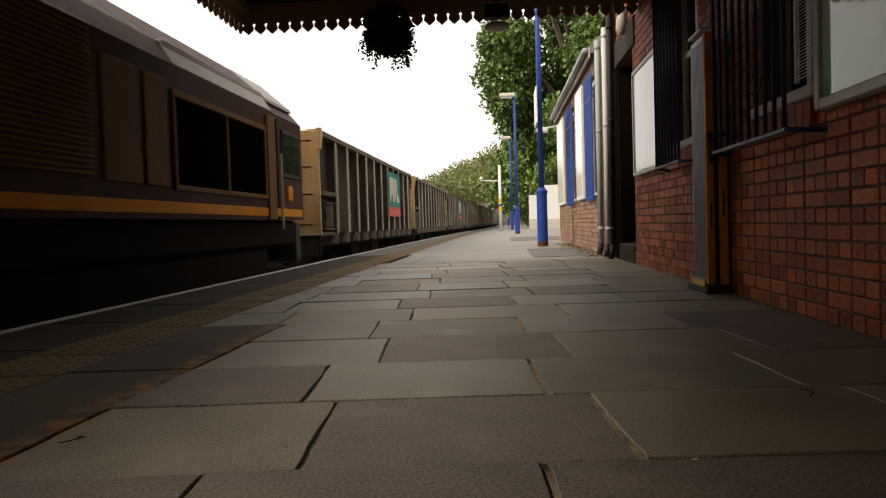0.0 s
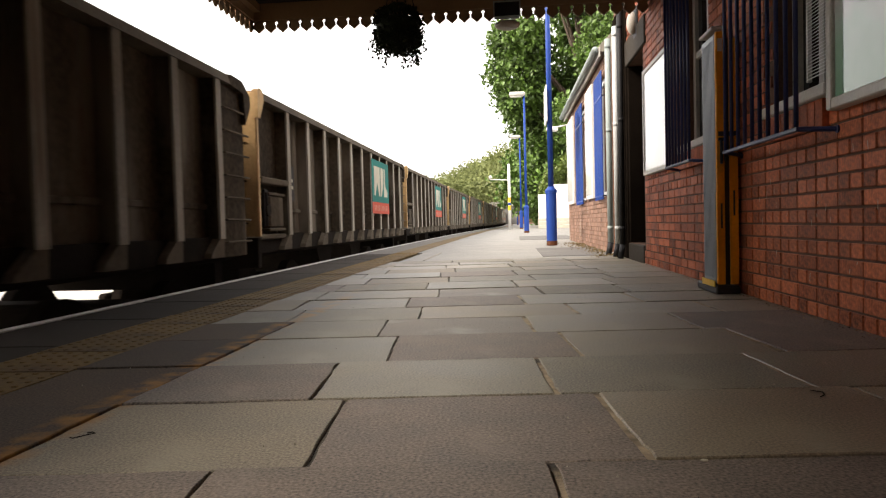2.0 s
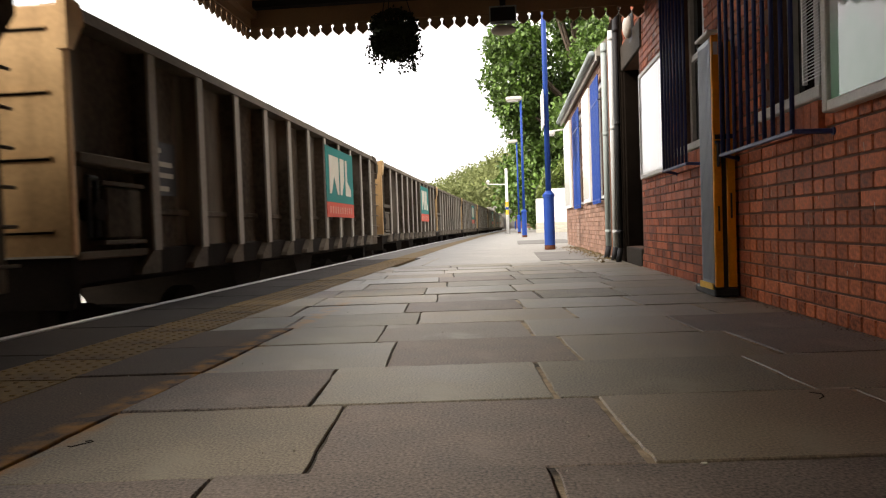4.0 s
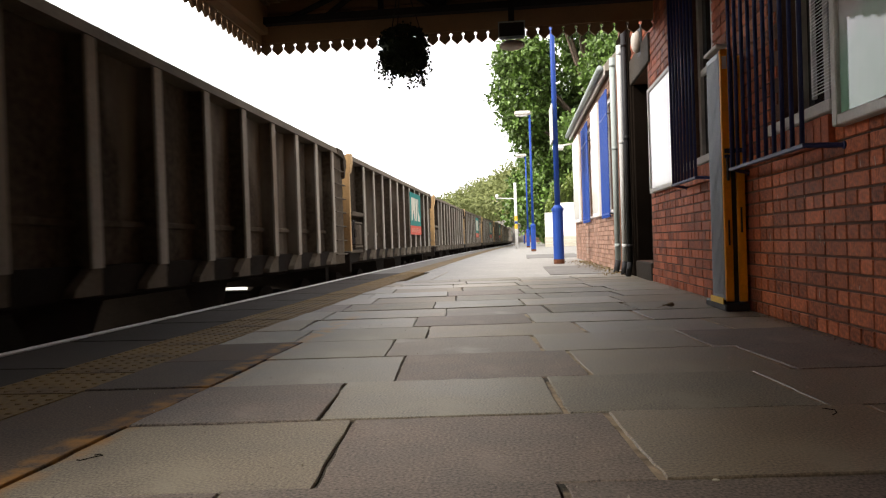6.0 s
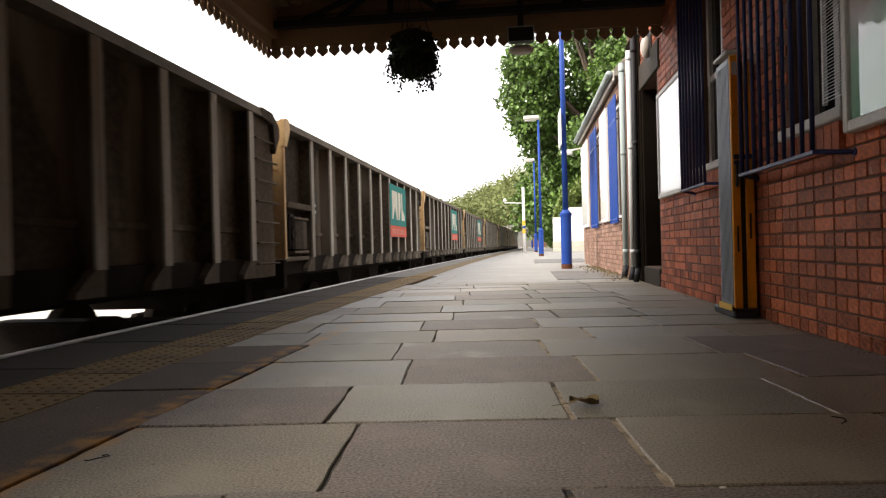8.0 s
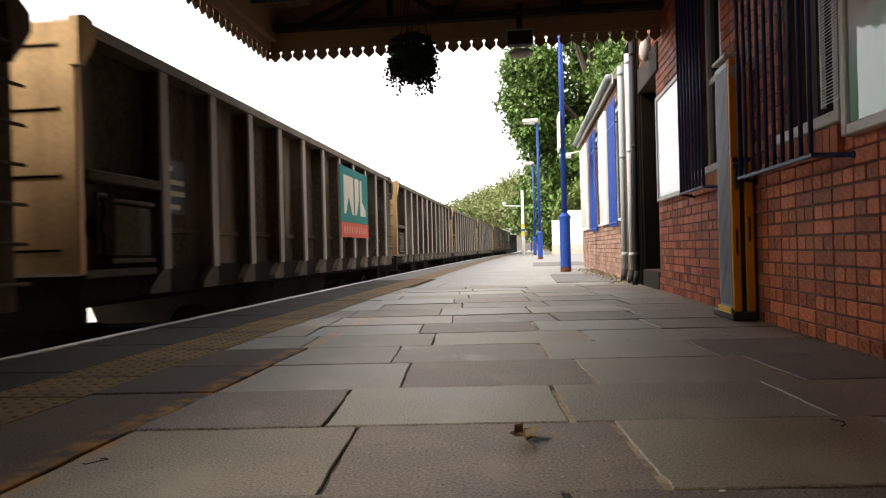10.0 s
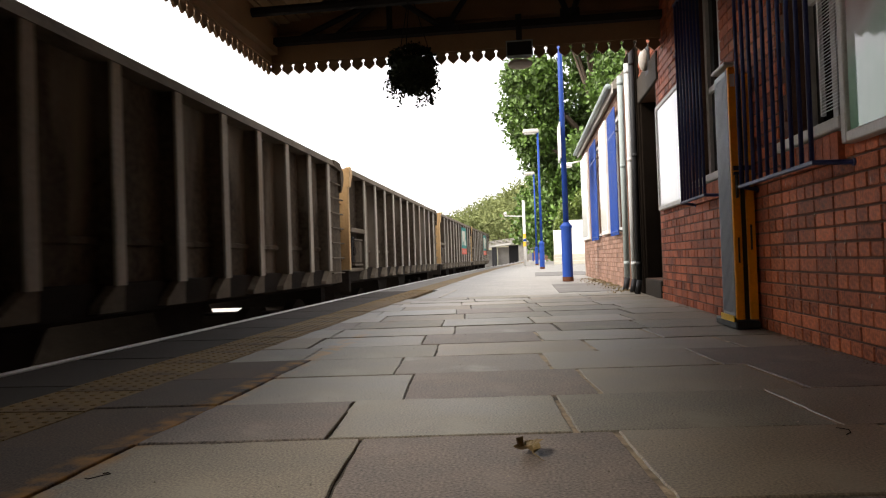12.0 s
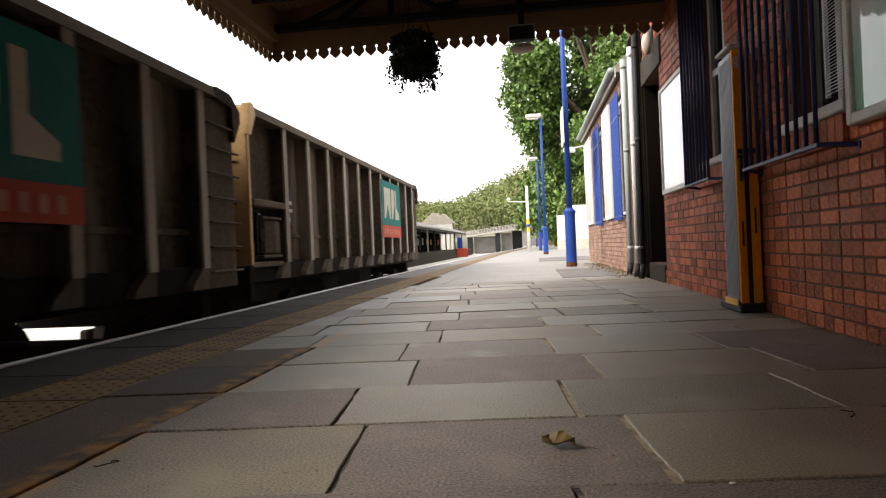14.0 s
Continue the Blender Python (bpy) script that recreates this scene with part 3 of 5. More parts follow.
def poster_material():
    m = bpy.data.materials.new("printed_poster")
    m.use_nodes = True
    n, l = m.node_tree.nodes, m.node_tree.links
    b = n["Principled BSDF"]
    co = n.new("ShaderNodeTexCoord")
    sep = n.new("ShaderNodeSeparateXYZ")
    l.new(co.outputs["Object"], sep.inputs[0])
    no = n.new("ShaderNodeTexNoise")
    no.inputs["Scale"].default_value = 4
    l.new(co.outputs["Object"], no.inputs[0])
    ad = n.new("ShaderNodeMath")
    ad.operation = "MULTIPLY_ADD"
    l.new(no.outputs[0], ad.inputs[0])
    ad.inputs[1].default_value = 0.35
    l.new(sep.outputs[2], ad.inputs[2])
    r = n.new("ShaderNodeValToRGB")
    r.color_ramp.elements[0].position, r.color_ramp.elements[0].color = 0.0, (0.26, 0.52, 0.34, 1)
    r.color_ramp.elements[1].position, r.color_ramp.elements[1].color = 0.62, (0.50, 0.36, 0.34, 1)
    e = r.color_ramp.elements.new(0.25)
    e.color = (0.42, 0.62, 0.50, 1)
    e = r.color_ramp.elements.new(0.45)
    e.color = (0.62, 0.62, 0.60, 1)
    mp = n.new("ShaderNodeMath")
    mp.operation = "ADD"
    l.new(ad.outputs[0], mp.inputs[0])
    mp.inputs[1].default_value = 0.42
    l.new(mp.outputs[0], r.inputs[0])
    l.new(r.outputs[0], b.inputs["Base Color"])
    b.inputs["Roughness"].default_value = 0.03
    return m


boxes("poster_sheet", poster_material(), poster, (0.02, 0.05, -0.60, 0.60, -0.58, 0.58), label="pale green poster fading to white and pink")

for i, (a, b, z) in enumerate(((0.10, 0.45, 0.42), (0.16, 0.40, 0.34), (0.10, 0.42, 0.26), (0.2, 0.38, 0.18))):
    boxes("text_bar", M_PIPE, poster, (0.0185, 0.0205, a, b, z, z + 0.035))
ramp = thing("boarding_ramp", "folded orange wheelchair boarding ramp stored upright against brick wall", "boarding ramp", at=(1.316, 4.66, 0))
boxes("side_rail", M_ORANGE, ramp, (0.0, 0.050, 0.0, 0.025, 0.06, 1.665), label="orange painted side rail", r=0.005)
boxes("side_rail", M_ORANGE, ramp, (0.082, 0.134, 0.0, 0.025, 0.06, 1.62), label="orange painted side rail", r=0.005)
boxes("panel", M_ALU, ramp, (-0.004, 0.046, 0.026, 0.30, 0.07, 1.655), label="ribbed aluminium deck", r=0.005)
boxes("panel", M_ALU, ramp, (0.086, 0.130, 0.026, 0.30, 0.07, 1.60), label="ribbed aluminium deck", r=0.005)
for i in range(9):
    boxes("deck_rib", M_ALU, ramp, (-0.0065, -0.0042, 0.05 + i * 0.027, 0.056 + i * 0.027, 0.10, 1.62))
# black filler puts the shade of the gap between both halves into colour
boxes("hinge_gap", M_BLACK, ramp, (0.052, 0.080, 0.012, 0.28, 0.06, 1.62))
boxes("lip", M_OFFWHITE, ramp, (-0.03, 0.045, -0.02, 0.27, 1.672, 1.695), label="pale metal lip", r=0.006)
boxes("foot", M_BLACK, ramp, (-0.012, 0.140, -0.012, 0.46, 0.0, 0.05), label="black rubber foot", r=0.01)
boxes("foot_edge", M_YELLOW, ramp, (-0.020, -0.013, 0.01, 0.30, 0.045, 0.085), label="yellow edge strip")
for x0, z0 in ((0.022, 0.42), (0.100, 0.50)):
    boxes("stencil_bar", M_BLACK, ramp, (x0, x0 + 0.012, -0.002, 0.001, z0, z0 + 0.16))
boxes("stencil_bar", M_BLACK, ramp, (0.012, 0.125, -0.002, 0.001, 1.005, 1.035))
boxes("maker_label", M_OFFWHITE, ramp, (0.012, 0.040, -0.002, 0.001, 1.54, 1.62), label="pale sticker")
boxes("latch", M_DARK, ramp, (0.01, 0.06, -0.022, -0.001, 0.975, 0.995), (0.02, 0.034, -0.03, -0.001, 0.83, 0.98), (0.044, 0.056, -0.03, -0.001, 0.85, 0.98), label="dark steel latch", r=0.003)

# recessed doorway and its step; dark recess and jamb linings stand in for shade
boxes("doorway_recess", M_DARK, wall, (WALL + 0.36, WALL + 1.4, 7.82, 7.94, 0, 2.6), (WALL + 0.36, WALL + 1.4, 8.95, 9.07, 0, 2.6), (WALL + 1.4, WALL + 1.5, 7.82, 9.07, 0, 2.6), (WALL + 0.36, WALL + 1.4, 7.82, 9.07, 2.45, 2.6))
boxes("door_frame", M_SCREEN, wall, (WALL + 0.004, WALL + 0.36, 8.87, 8.947, 0.20, 2.345), (WALL + 0.06, WALL + 0.36, 7.943, 7.99, 0.20, 2.345), label="dark jamb lining added to hold the doorway's shade", r=0.004)
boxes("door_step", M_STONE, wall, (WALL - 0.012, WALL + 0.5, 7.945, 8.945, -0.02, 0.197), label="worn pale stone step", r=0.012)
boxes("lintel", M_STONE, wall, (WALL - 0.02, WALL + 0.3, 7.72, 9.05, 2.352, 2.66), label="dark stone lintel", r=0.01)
bulk = thing("bulkhead_lamp", "white oval bulkhead lamp on the wall", "wall lamp", at=(WALL - 0.05, 8.24, 2.70))
bm = bmesh.new()
bmesh.ops.create_uvsphere(bm, u_segments=14, v_segments=10, radius=1, matrix=Matrix.Diagonal((0.06, 0.06, 0.13, 1)))
part("diffuser", bm, M_OFFWHITE, bulk, smooth=True)
boxes("back_plate", M_DARK, bulk, (0.03, 0.06, -0.11, 0.11, -0.17, 0.17), r=0.01)

# the screen's near-black colour carries the shade beside the doorway
boxes("timber_screen", M_SCREEN, wall, (WALL - 0.02, WALL + 0.3, 8.952, 9.98, 0.0, 3.2), label="brown timber screen beside the doorway, darkened as in shade", r=0.01)
for y, r, m, lab in ((10.05, 0.04, M_PIPE, "wide grey-green iron downpipe"), (9.42, 0.036, M_PIPE_PALE, "pale grey painted iron downpipe"), (9.02, 0.035, M_DARK, "black painted iron downpipe by doorway")):
    p = thing("downpipe", lab, "downpipe", "downpipes", at=(WALL - 0.035 - r, y, 0))
    bm = bmesh.new()
    tube(bm, (0, 0, 0.16), (0, 0, 3.6 if m is M_DARK else 2.98), r, seg=14)
    part("pipe", bm, m, p, smooth=True)
    bm = bmesh.new()
    tube(bm, (0, 0, 0.17), (-0.035, -0.03, 0.0), r * 1.02, seg=12)
    part("shoe", bm, M_DARK, p, smooth=True)
    for z in (0.35, 1.7, 2.85):
        bm = bmesh.new()
        tube(bm, (0, 0, z), (0, 0, z + 0.05), r * 1.06, seg=14)
        part("collar", bm, m, p, smooth=True)

# ---- low building beyond ----
hut = thing("ticket_hut", "low brick station hut with blue shutters and white windows", "station hut")
H2 = [(11.0, 11.85, 0.85, 2.7), (13.95, 15.15, 0.85, 2.7)]
wall_slab("wall", WALL + 0.009, WALL + 0.3, 10.9, 17.8, -0.1, 3.0, H2, M_MORTAR, hut)
boxes("back_wall", M_MORTAR, hut, (WALL + 0.3, 6.0, 17.55, 17.8, -0.1, 3.0), (WALL + 0.3, 6.0, 10.9, 11.0, -0.1, 3.0), (5.8, 6.0, 11.2, 17.55, -0.1, 3.0))
verts, faces = [], []
for y, z, kind_, ln in brick_rows(10.95, 17.8, 0, 2.95, H2):
    a, b, c, d, e = y - ln / 2 + 0.005, y + ln / 2 - 0.005, z, z + C - 0.0105, WALL
    k = len(verts)
    verts += [(e, a, c), (e, b, c), (e, b, d), (e, a, d), (WALL + 0.012, a, c), (WALL + 0.012, b, c), (WALL + 0.012, b, d), (WALL + 0.012, a, d)]
    faces += [(k, k + 3, k + 2, k + 1), (k, k + 1, k + 5, k + 4), (k + 1, k + 2, k + 6, k + 5), (k + 2, k + 3, k + 7, k + 6), (k + 3, k, k + 4, k + 7)]
pydata("brickwork", verts, faces, M_PALE_BRICK, hut, "pale red brick courses", "stuff")
bm = bmesh.new()
prism(bm, [(WALL - 0.06, 3.01), (WALL - 0.06, 3.08), (2.75, 4.50), (3.6, 4.5), (6.3, 3.10), (6.3, 3.01)], "y", 10.9, 17.95)
part("roof", bm, M_TILE, hut, "mossy grey-brown tiled roof")
bm = bmesh.new()
soft_box(bm, -0.105, 0.105, -0.11, 0.13, 0, 0.022, 0.004)
tile_mesh = mesh_of(bm, M_TILE)
for r in range(8):
    for c in range(33):
        ob = part("tile", tile_mesh, None, hut)
        u = 0.06 + r * 0.225
        ob.matrix_local = Matrix.Translation((WALL - 0.06 + u * 0.688, 11.02 + c * 0.212 + (r % 2) * 0.1, 3.085 + u * 0.726)) @ pose(0, 0, 0, 0, -46.5 + rngb.uniform(-1.5, 1.0), 90 * 0) @ pose(0, 0, 0.004 * (r % 2), 0, 0, 90)
boxes("fascia", M_OFFWHITE, hut, (WALL - 0.085, WALL - 0.062, 10.9, 17.95, 2.94, 3.08), label="pale weathered fascia")
bm = bmesh.new()
tube(bm, (WALL - 0.14, 10.9, 3.04), (WALL - 0.14, 17.95, 3.04), 0.05, seg=10)
part("gutter", bm, M_PIPE, hut, smooth=True)
for y0, y1, z0, z1 in H2:
    w = boxes("window", M_WHITE, hut, (WALL + 0.05, WALL + 0.1, y0, y0 + 0.08, z0, z1), (WALL + 0.05, WALL + 0.1, y1 - 0.08, y1, z0, z1), (WALL + 0.05, WALL + 0.1, y0 + 0.08, y1 - 0.08, z0, z0 + 0.08),
              (WALL + 0.05, WALL + 0.1, y0 + 0.08, y1 - 0.08, z1 - 0.08, z1), label="white window frame")
    boxes("pane", M_GLASS, w, (WALL + 0.07, WALL + 0.08, y0 + 0.05, y1 - 0.05, z0 + 0.05, z1 - 0.05))
for y0, y1 in ((12.32, 13.32), (16.0, 17.55)):
    pf = boxes("poster_frame", M_WHITE, hut, (WALL - 0.05, WALL - 0.003, y0, y1, 0.86, 2.80), label="white framed panel", r=0.006)
    boxes("poster_sheet", M_BOARD, pf, (WALL - 0.055, WALL - 0.049, y0 + 0.07, y1 - 0.07, 0.93, 2.73))
for y0, y1 in ((10.95, 11.85), (13.9, 15.15)):
    g = boxes("window_guard", M_BLUE, hut, (WALL - 0.065, WALL - 0.04, y0 - 0.02, y1 + 0.02, 0.84, 0.87), (WALL - 0.065, WALL - 0.04, y0 - 0.02, y1 + 0.02, 2.35, 2.38), label="bright blue painted window bars")
    k = int((y1 - y0) / 0.085)
    for i in range(k + 1):
        bm = bmesh.new()
        y = y0 + (y1 - y0) * i / k
        tube(bm, (WALL - 0.0525, y, 0.80), (WALL - 0.0525, y, 2.74), 0.013, seg=6)
        part("bar", bm, M_BLUE, g)
    for y in (y0 - 0.02, y1 + 0.02):
        for z in (0.855, 2.365):
            bm = bmesh.new()
            tube(bm, (WALL - 0.05, y, z), (WALL + 0.01, y - 0.04, z), 0.012, seg=6)
            part("bracket", bm, M_DARK, g)
lamp = thing("wall_lamp", "small white lamp on a bracket at the hut corner", "wall lamp", at=(WALL - 0.05, 17.6, 2.72))
bm = bmesh.new()
tube(bm, (0.05, 0, 0.1), (-0.22, 0, 0.06), 0.02, seg=8)
part("arm", bm, M_WHITE, lamp)
boxes("head", M_WHITE, lamp, (-0.48, -0.2, -0.10, 0.10, -0.05, 0.07), r=0.03)

# ---- canopy ----
CY, CX, CZ = 7.52, -2.72, 2.60     # end face, outer edge, height of the valance tips
canopy = thing("platform_canopy", "wooden platform canopy with a pointed fretwork valance", "canopy")
NB, BW, BH = 0, 0.131, 0.36


def valance_board(w, h, t):
    """A board with a pointed foot and half a keyhole cut into each side."""
    out = [(0.0, 0.0), (w / 2 - 0.006, 0.052), (w / 2 - 0.006, 0.085)]
    for i in range(1, 6):
        a = -math.pi / 2 + math.pi * i / 6
        out.append((w / 2 - 0.001 - 0.017 * math.cos(a), 0.102 + 0.017 * math.sin(a)))
    out += [(w / 2 - 0.0004, 0.122), (w / 2 - 0.0004, h)]
    pts = out + [(-x, z) for x, z in reversed(out[1:])]
    bm = bmesh.new()
    prism(bm, pts, "y", -t / 2, t / 2)
    return mesh_of(bm, M_WOOD)


vb = valance_board(BW, BH, 0.022)
for i in range(32):
    ob = part("valance_board", vb, None, canopy)
    ob.location = (CX + BW * (i + 0.5), CY, CZ)
for i in range(110):
    ob = part("valance_board", vb, None, canopy)
    ob.matrix_local = pose(CX, CY - BW * (i + 0.5), CZ, 0, 0, 90)
TOP = CZ + BH
boxes("backing_strip", M_WOOD, canopy, (CX + 0.03, WALL, CY - 0.030, CY - 0.013, CZ + 0.13, TOP))
boxes("backing_strip", M_WOOD, canopy, (CX + 0.013, CX + 0.030, -6, CY - 0.031, CZ + 0.13, TOP - 0.145))
boxes("end_beam", M_DARK, canopy, (CX + 0.02, WALL, CY - 0.16, CY - 0.06, TOP - 0.06, TOP + 0.012), label="dark iron end chord")
boxes("edge_beam", M_WOOD, canopy, (CX + 0.015, CX + 0.10, -15.9, CY - 0.02, TOP - 0.14, TOP + 0.16), label="painted timber edge beam")
boxes("edge_moulding", M_WOOD, canopy, (CX - 0.04, CX - 0.013, -15.9, CY + 0.03, TOP - 0.20, TOP - 0.13), (CX - 0.02, CX - 0.013, -15.9, CY + 0.03, TOP - 0.13, TOP + 0.2), r=0.004, label="moulded timber rail")
boxes("end_moulding", M_WOOD, canopy, (CX, WALL, CY + 0.013, CY + 0.035, TOP - 0.01, TOP + 0.22), r=0.004)


def soffit_z(x):
    return TOP + 0.18 + (x - CX) * 0.16


bm = bmesh.new()
prism(bm, [(CX, TOP + 0.10), (WALL, TOP + 0.10), (WALL, soffit_z(WALL) + 0.14), (CX, TOP + 0.24)], "y", CY - 0.018, CY + 0.012)
part("gable_board", bm, M_WOOD, canopy)
bm = bmesh.new()
for i in range(36):
    x0 = CX + 0.02 + i * 0.118
    box(bm, x0, x0 + 0.113, -15.9, CY - 0.02, soffit_z(x0), soffit_z(x0) + 0.02)
part("soffit", bm, M_SOFFIT, canopy, "bare stained soffit boards")
bm = bmesh.new()
prism(bm, [(CX - 0.05, TOP + 0.20), (WALL + 0.4, soffit_z(WALL) + 0.10), (WALL + 0.4, soffit_z(WALL) + 0.16), (CX - 0.05, TOP + 0.26)], "y", -15.9, CY + 0.05)
part("roof_sheet", bm, M_SLATE, canopy)
for y in (CY - 0.75, CY - 3.4, CY - 6.05, CY - 8.7, CY - 11.4):
    bm = bmesh.new()
    tube(bm, (CX + 0.1, y, TOP + 0.08), (WALL, y, TOP + 0.10), 0.05, seg=8)
    for a, b in ((-1.9, -1.1), (-1.1, -0.3), (-0.3, 0.5), (0.5, 1.2)):
        tube(bm, (a, y, TOP + 0.10), (b, y, soffit_z(b)), 0.035, seg=8)
        tube(bm, (b, y, TOP + 0.10), (b, y, soffit_z(b)), 0.025, seg=8)
    part("truss", bm, M_DARK, canopy, "dark iron truss")

for x0, x1 in ((-2.35, -1.35), (-1.95, -1.35), (-0.75, -1.35), (-0.75, -0.35), (0.55, 0.30), (0.55, 0.85), (-1.35, -1.35)):
    bm = bmesh.new()
    tube(bm, (x0, CY - 0.11, TOP - 0.01), (x1, CY - 0.11, soffit_z(x1)), 0.032, seg=8)
    part("truss_member", bm, M_DARK, canopy, "dark iron truss member")
for x in (-0.75, 0.55):
    boxes("gusset", M_DARK, canopy, (x - 0.10, x + 0.10, CY - 0.125, CY - 0.095, TOP + 0.014, TOP + 0.11), label="iron gusset plate")

basket = thing("hanging_basket", "dark hanging basket with trailing plants under the canopy", "hanging basket", at=(-1.02, 6.75, 2.34))
bm = bmesh.new()
bmesh.ops.create_icosphere(bm, subdivisions=3, radius=0.21)
for v in bm.verts:
    if v.co.z > 0.10:
        v.co.z = 0.10 + (v.co.z - 0.10) * 0.4
    v.co *= 1 + 0.06 * noise.noise(v.co * 14)
part("bowl", bm, M_BASKET, basket)


def leaf_cloud(points, size, rnd, flat=0.0):
    """Small pointed leaves, each two triangles with a fold."""
    vs, fs = [], []
    for p in points:
        s = size * rnd.uniform(0.6, 1.35)
        d = Vector((rnd.gauss(0, 1), rnd.gauss(0, 1), rnd.gauss(0, 1) - flat)).normalized()
        e = d.cross(Vector((rnd.gauss(0, 1), rnd.gauss(0, 1), rnd.gauss(0, 1)))).normalized()
        n_ = d.cross(e)
        k = len(vs)
        vs += [p, p + d * s * 0.5 + e * s * 0.36 + n_ * s * 0.1, p + d * s, p + d * s * 0.5 - e * s * 0.36 + n_ * s * 0.1]
        fs += [(k, k + 1, k + 2), (k, k + 2, k + 3)]
    return [tuple(v) for v in vs], fs


rl = random.Random(3)
pts = []
for i in range(2600):
    d = Vector((rl.gauss(0, 1), rl.gauss(0, 1), rl.gauss(0, 1))).normalized()
    pts.append(Vector((d.x * 0.22, d.y * 0.22, d.z * 0.20 + (0.05 if d.z > 0 else 0))) * rl.uniform(0.9, 1.08))
for i in range(40):
    a = rl.uniform(0, 2 * math.pi)
    r, ln = rl.uniform(0.12, 0.27), rl.uniform(0.08, 0.27)
    for j in range(int(ln * 90)):
        pts.append(Vector((math.cos(a) * (r + 0.02 * math.sin(j)), math.sin(a) * r, -0.06 - j / 90 - 0.1 * (1 - r / 0.25) + rl.uniform(-0.01, 0.01))))
v_, f_ = leaf_cloud(pts, 0.034, rl, 0.4)
pydata("trailing_leaves", v_, f_, M_BASKET, basket, "dark trailing foliage", "stuff")
bm = bmesh.new()
for a in (0, 2.1, 4.2):
    tube(bm, (0.2 * math.cos(a), 0.2 * math.sin(a), 0.08), (0, 0, 0.80), 0.005, seg=5)
part("chain", bm, M_DARK, basket)

unit = thing("speaker_box", "grey box with a pale dome fixed below the canopy beam", "loudspeaker", at=(0.018, CY - 0.32, 2.61))
boxes("housing", M_DARK, unit, (-0.125, 0.125, -0.06, 0.06, -0.07, 0.07), r=0.008)
boxes("bracket", M_DARK, unit, (-0.03, 0.03, -0.02, 0.20, 0.06, 0.36))
boxes("rim", M_PIPE, unit, (-0.135, 0.135, -0.066, -0.058, -0.08, -0.068), (-0.135, 0.135, -0.066, -0.058, 0.068, 0.08), (-0.135, -0.123, -0.066, -0.058, -0.068, 0.068), (0.123, 0.135, -0.066, -0.058, -0.068, 0.068))
bm = bmesh.new()
bmesh.ops.create_uvsphere(bm, u_segments=14, v_segments=8, radius=1, matrix=Matrix.Translation((0, 0.02, -0.14)) @ Matrix.Diagonal((0.13, 0.10, 0.05, 1)))
part("dome", bm, M_OFFWHITE, unit, smooth=True)

# ---- lamp posts ----


def lamp_post(x, y, height, head, label, sign=False):
    p = thing("lamp_post", label, "lamp post", "blue lamp posts", at=(x, y, 0))
    bm = bmesh.new()
    tube(bm, (0, 0, 0), (0, 0, 1.05), 0.105, seg=16)
    tube(bm, (0, 0, 1.05), (0, 0, 1.10), 0.12, seg=16)
    tube(bm, (0, 0, 1.10), (0, 0, 1.17), 0.115, 0.06, seg=16)
    part("base", bm, M_BLUE, p, smooth=False)
    bm = bmesh.new()
    tube(bm, (0, 0, 0), (0, 0, 0.09), 0.108, seg=16)
    part("rust_collar", bm, M_RUST, p, "rusted foot")
    bm = bmesh.new()
    tube(bm, (0, 0, 1.15), (0, 0, height), 0.056, 0.046, seg=14)
    part("pole", bm, M_BLUE, p, smooth=True)
    if head:
        bm = bmesh.new()
        soft_box(bm, -0.62, 0.05, -0.14, 0.14, height - 0.03, height + 0.15, 0.05)
        h = part("lamp_head", bm, M_OFFWHITE, p, "pale grey lantern")
        boxes("lens", M_WHITE, h, (-0.56, -0.10, -0.11, 0.11, height - 0.06, height - 0.031), r=0.01)
    if sign:
        boxes("sign", M_WHITE, p, (-0.085, -0.06, -0.40, 0.40, 2.42, 3.12), label="white station sign seen edge on", r=0.004)
    return p


lamp_post(0.83, 14.3, 6.2, True, "tall bright blue lamp post with a sign", True)
lamp_post(0.70, 30.0, 5.75, True, "tall bright blue lamp post with a pale lantern")
lamp_post(0.72, 45.0, 5.75, True, "tall bright blue lamp post with a pale lantern")
lamp_post(1.0, 92.0, 5.75, True, "tall bright blue lamp post with a pale lantern")
pole = thing("camera_pole", "white pole with yellow and blue bands and a camera arm", "camera pole", at=(0.0, 41.7, 0))
bm = bmesh.new()
tube(bm, (0, 0, 0), (0, 0, 3.85), 0.085, 0.08, seg=14)
part("mast", bm, M_WHITE, pole, smooth=True)
bm = bmesh.new()
tube(bm, (0, 0, 2.92), (-1.05, 0, 2.98), 0.03, seg=8)
part("arm", bm, M_WHITE, pole)
bm = bmesh.new()
bmesh.ops.create_uvsphere(bm, u_segments=12, v_segments=8, radius=0.10, matrix=Matrix.Translation((-1.08, 0, 3.12)))
tube(bm, (-1.08, 0, 2.95), (-1.08, 0, 3.1), 0.05, seg=8)
part("camera_dome", bm, M_WHITE, pole, smooth=True)
for z, m in ((1.15, M_YELLOW), (1.45, M_BLUE), (1.62, M_YELLOW)):
    bm = bmesh.new()
    tube(bm, (0, 0, z), (0, 0, z + (0.28 if m is M_YELLOW else 0.14)), 0.092, seg=14)
    part("band", bm, m, pole)
fence = thing("panel_fence", "tall white panel fence across the end of the building", "fence", at=(1.78, 45.0, 0))
for i in range(5):
    boxes("panel", M_WHITE, fence, (0.02 + i * 1.0, 0.96 + i * 1.0, 0, 0.05, 0.05, 2.15 if i < 1 else 2.75), r=0.01)
    boxes("plinth", M_PANEL_WHITE, fence, *[(0.0 + i * 1.0, 0.99 + i * 1.0, -0.03, 0.08, z, z + 0.2) for z in (0.0, 0.22, 0.44)], r=0.01)

# ---- trees and distance ----


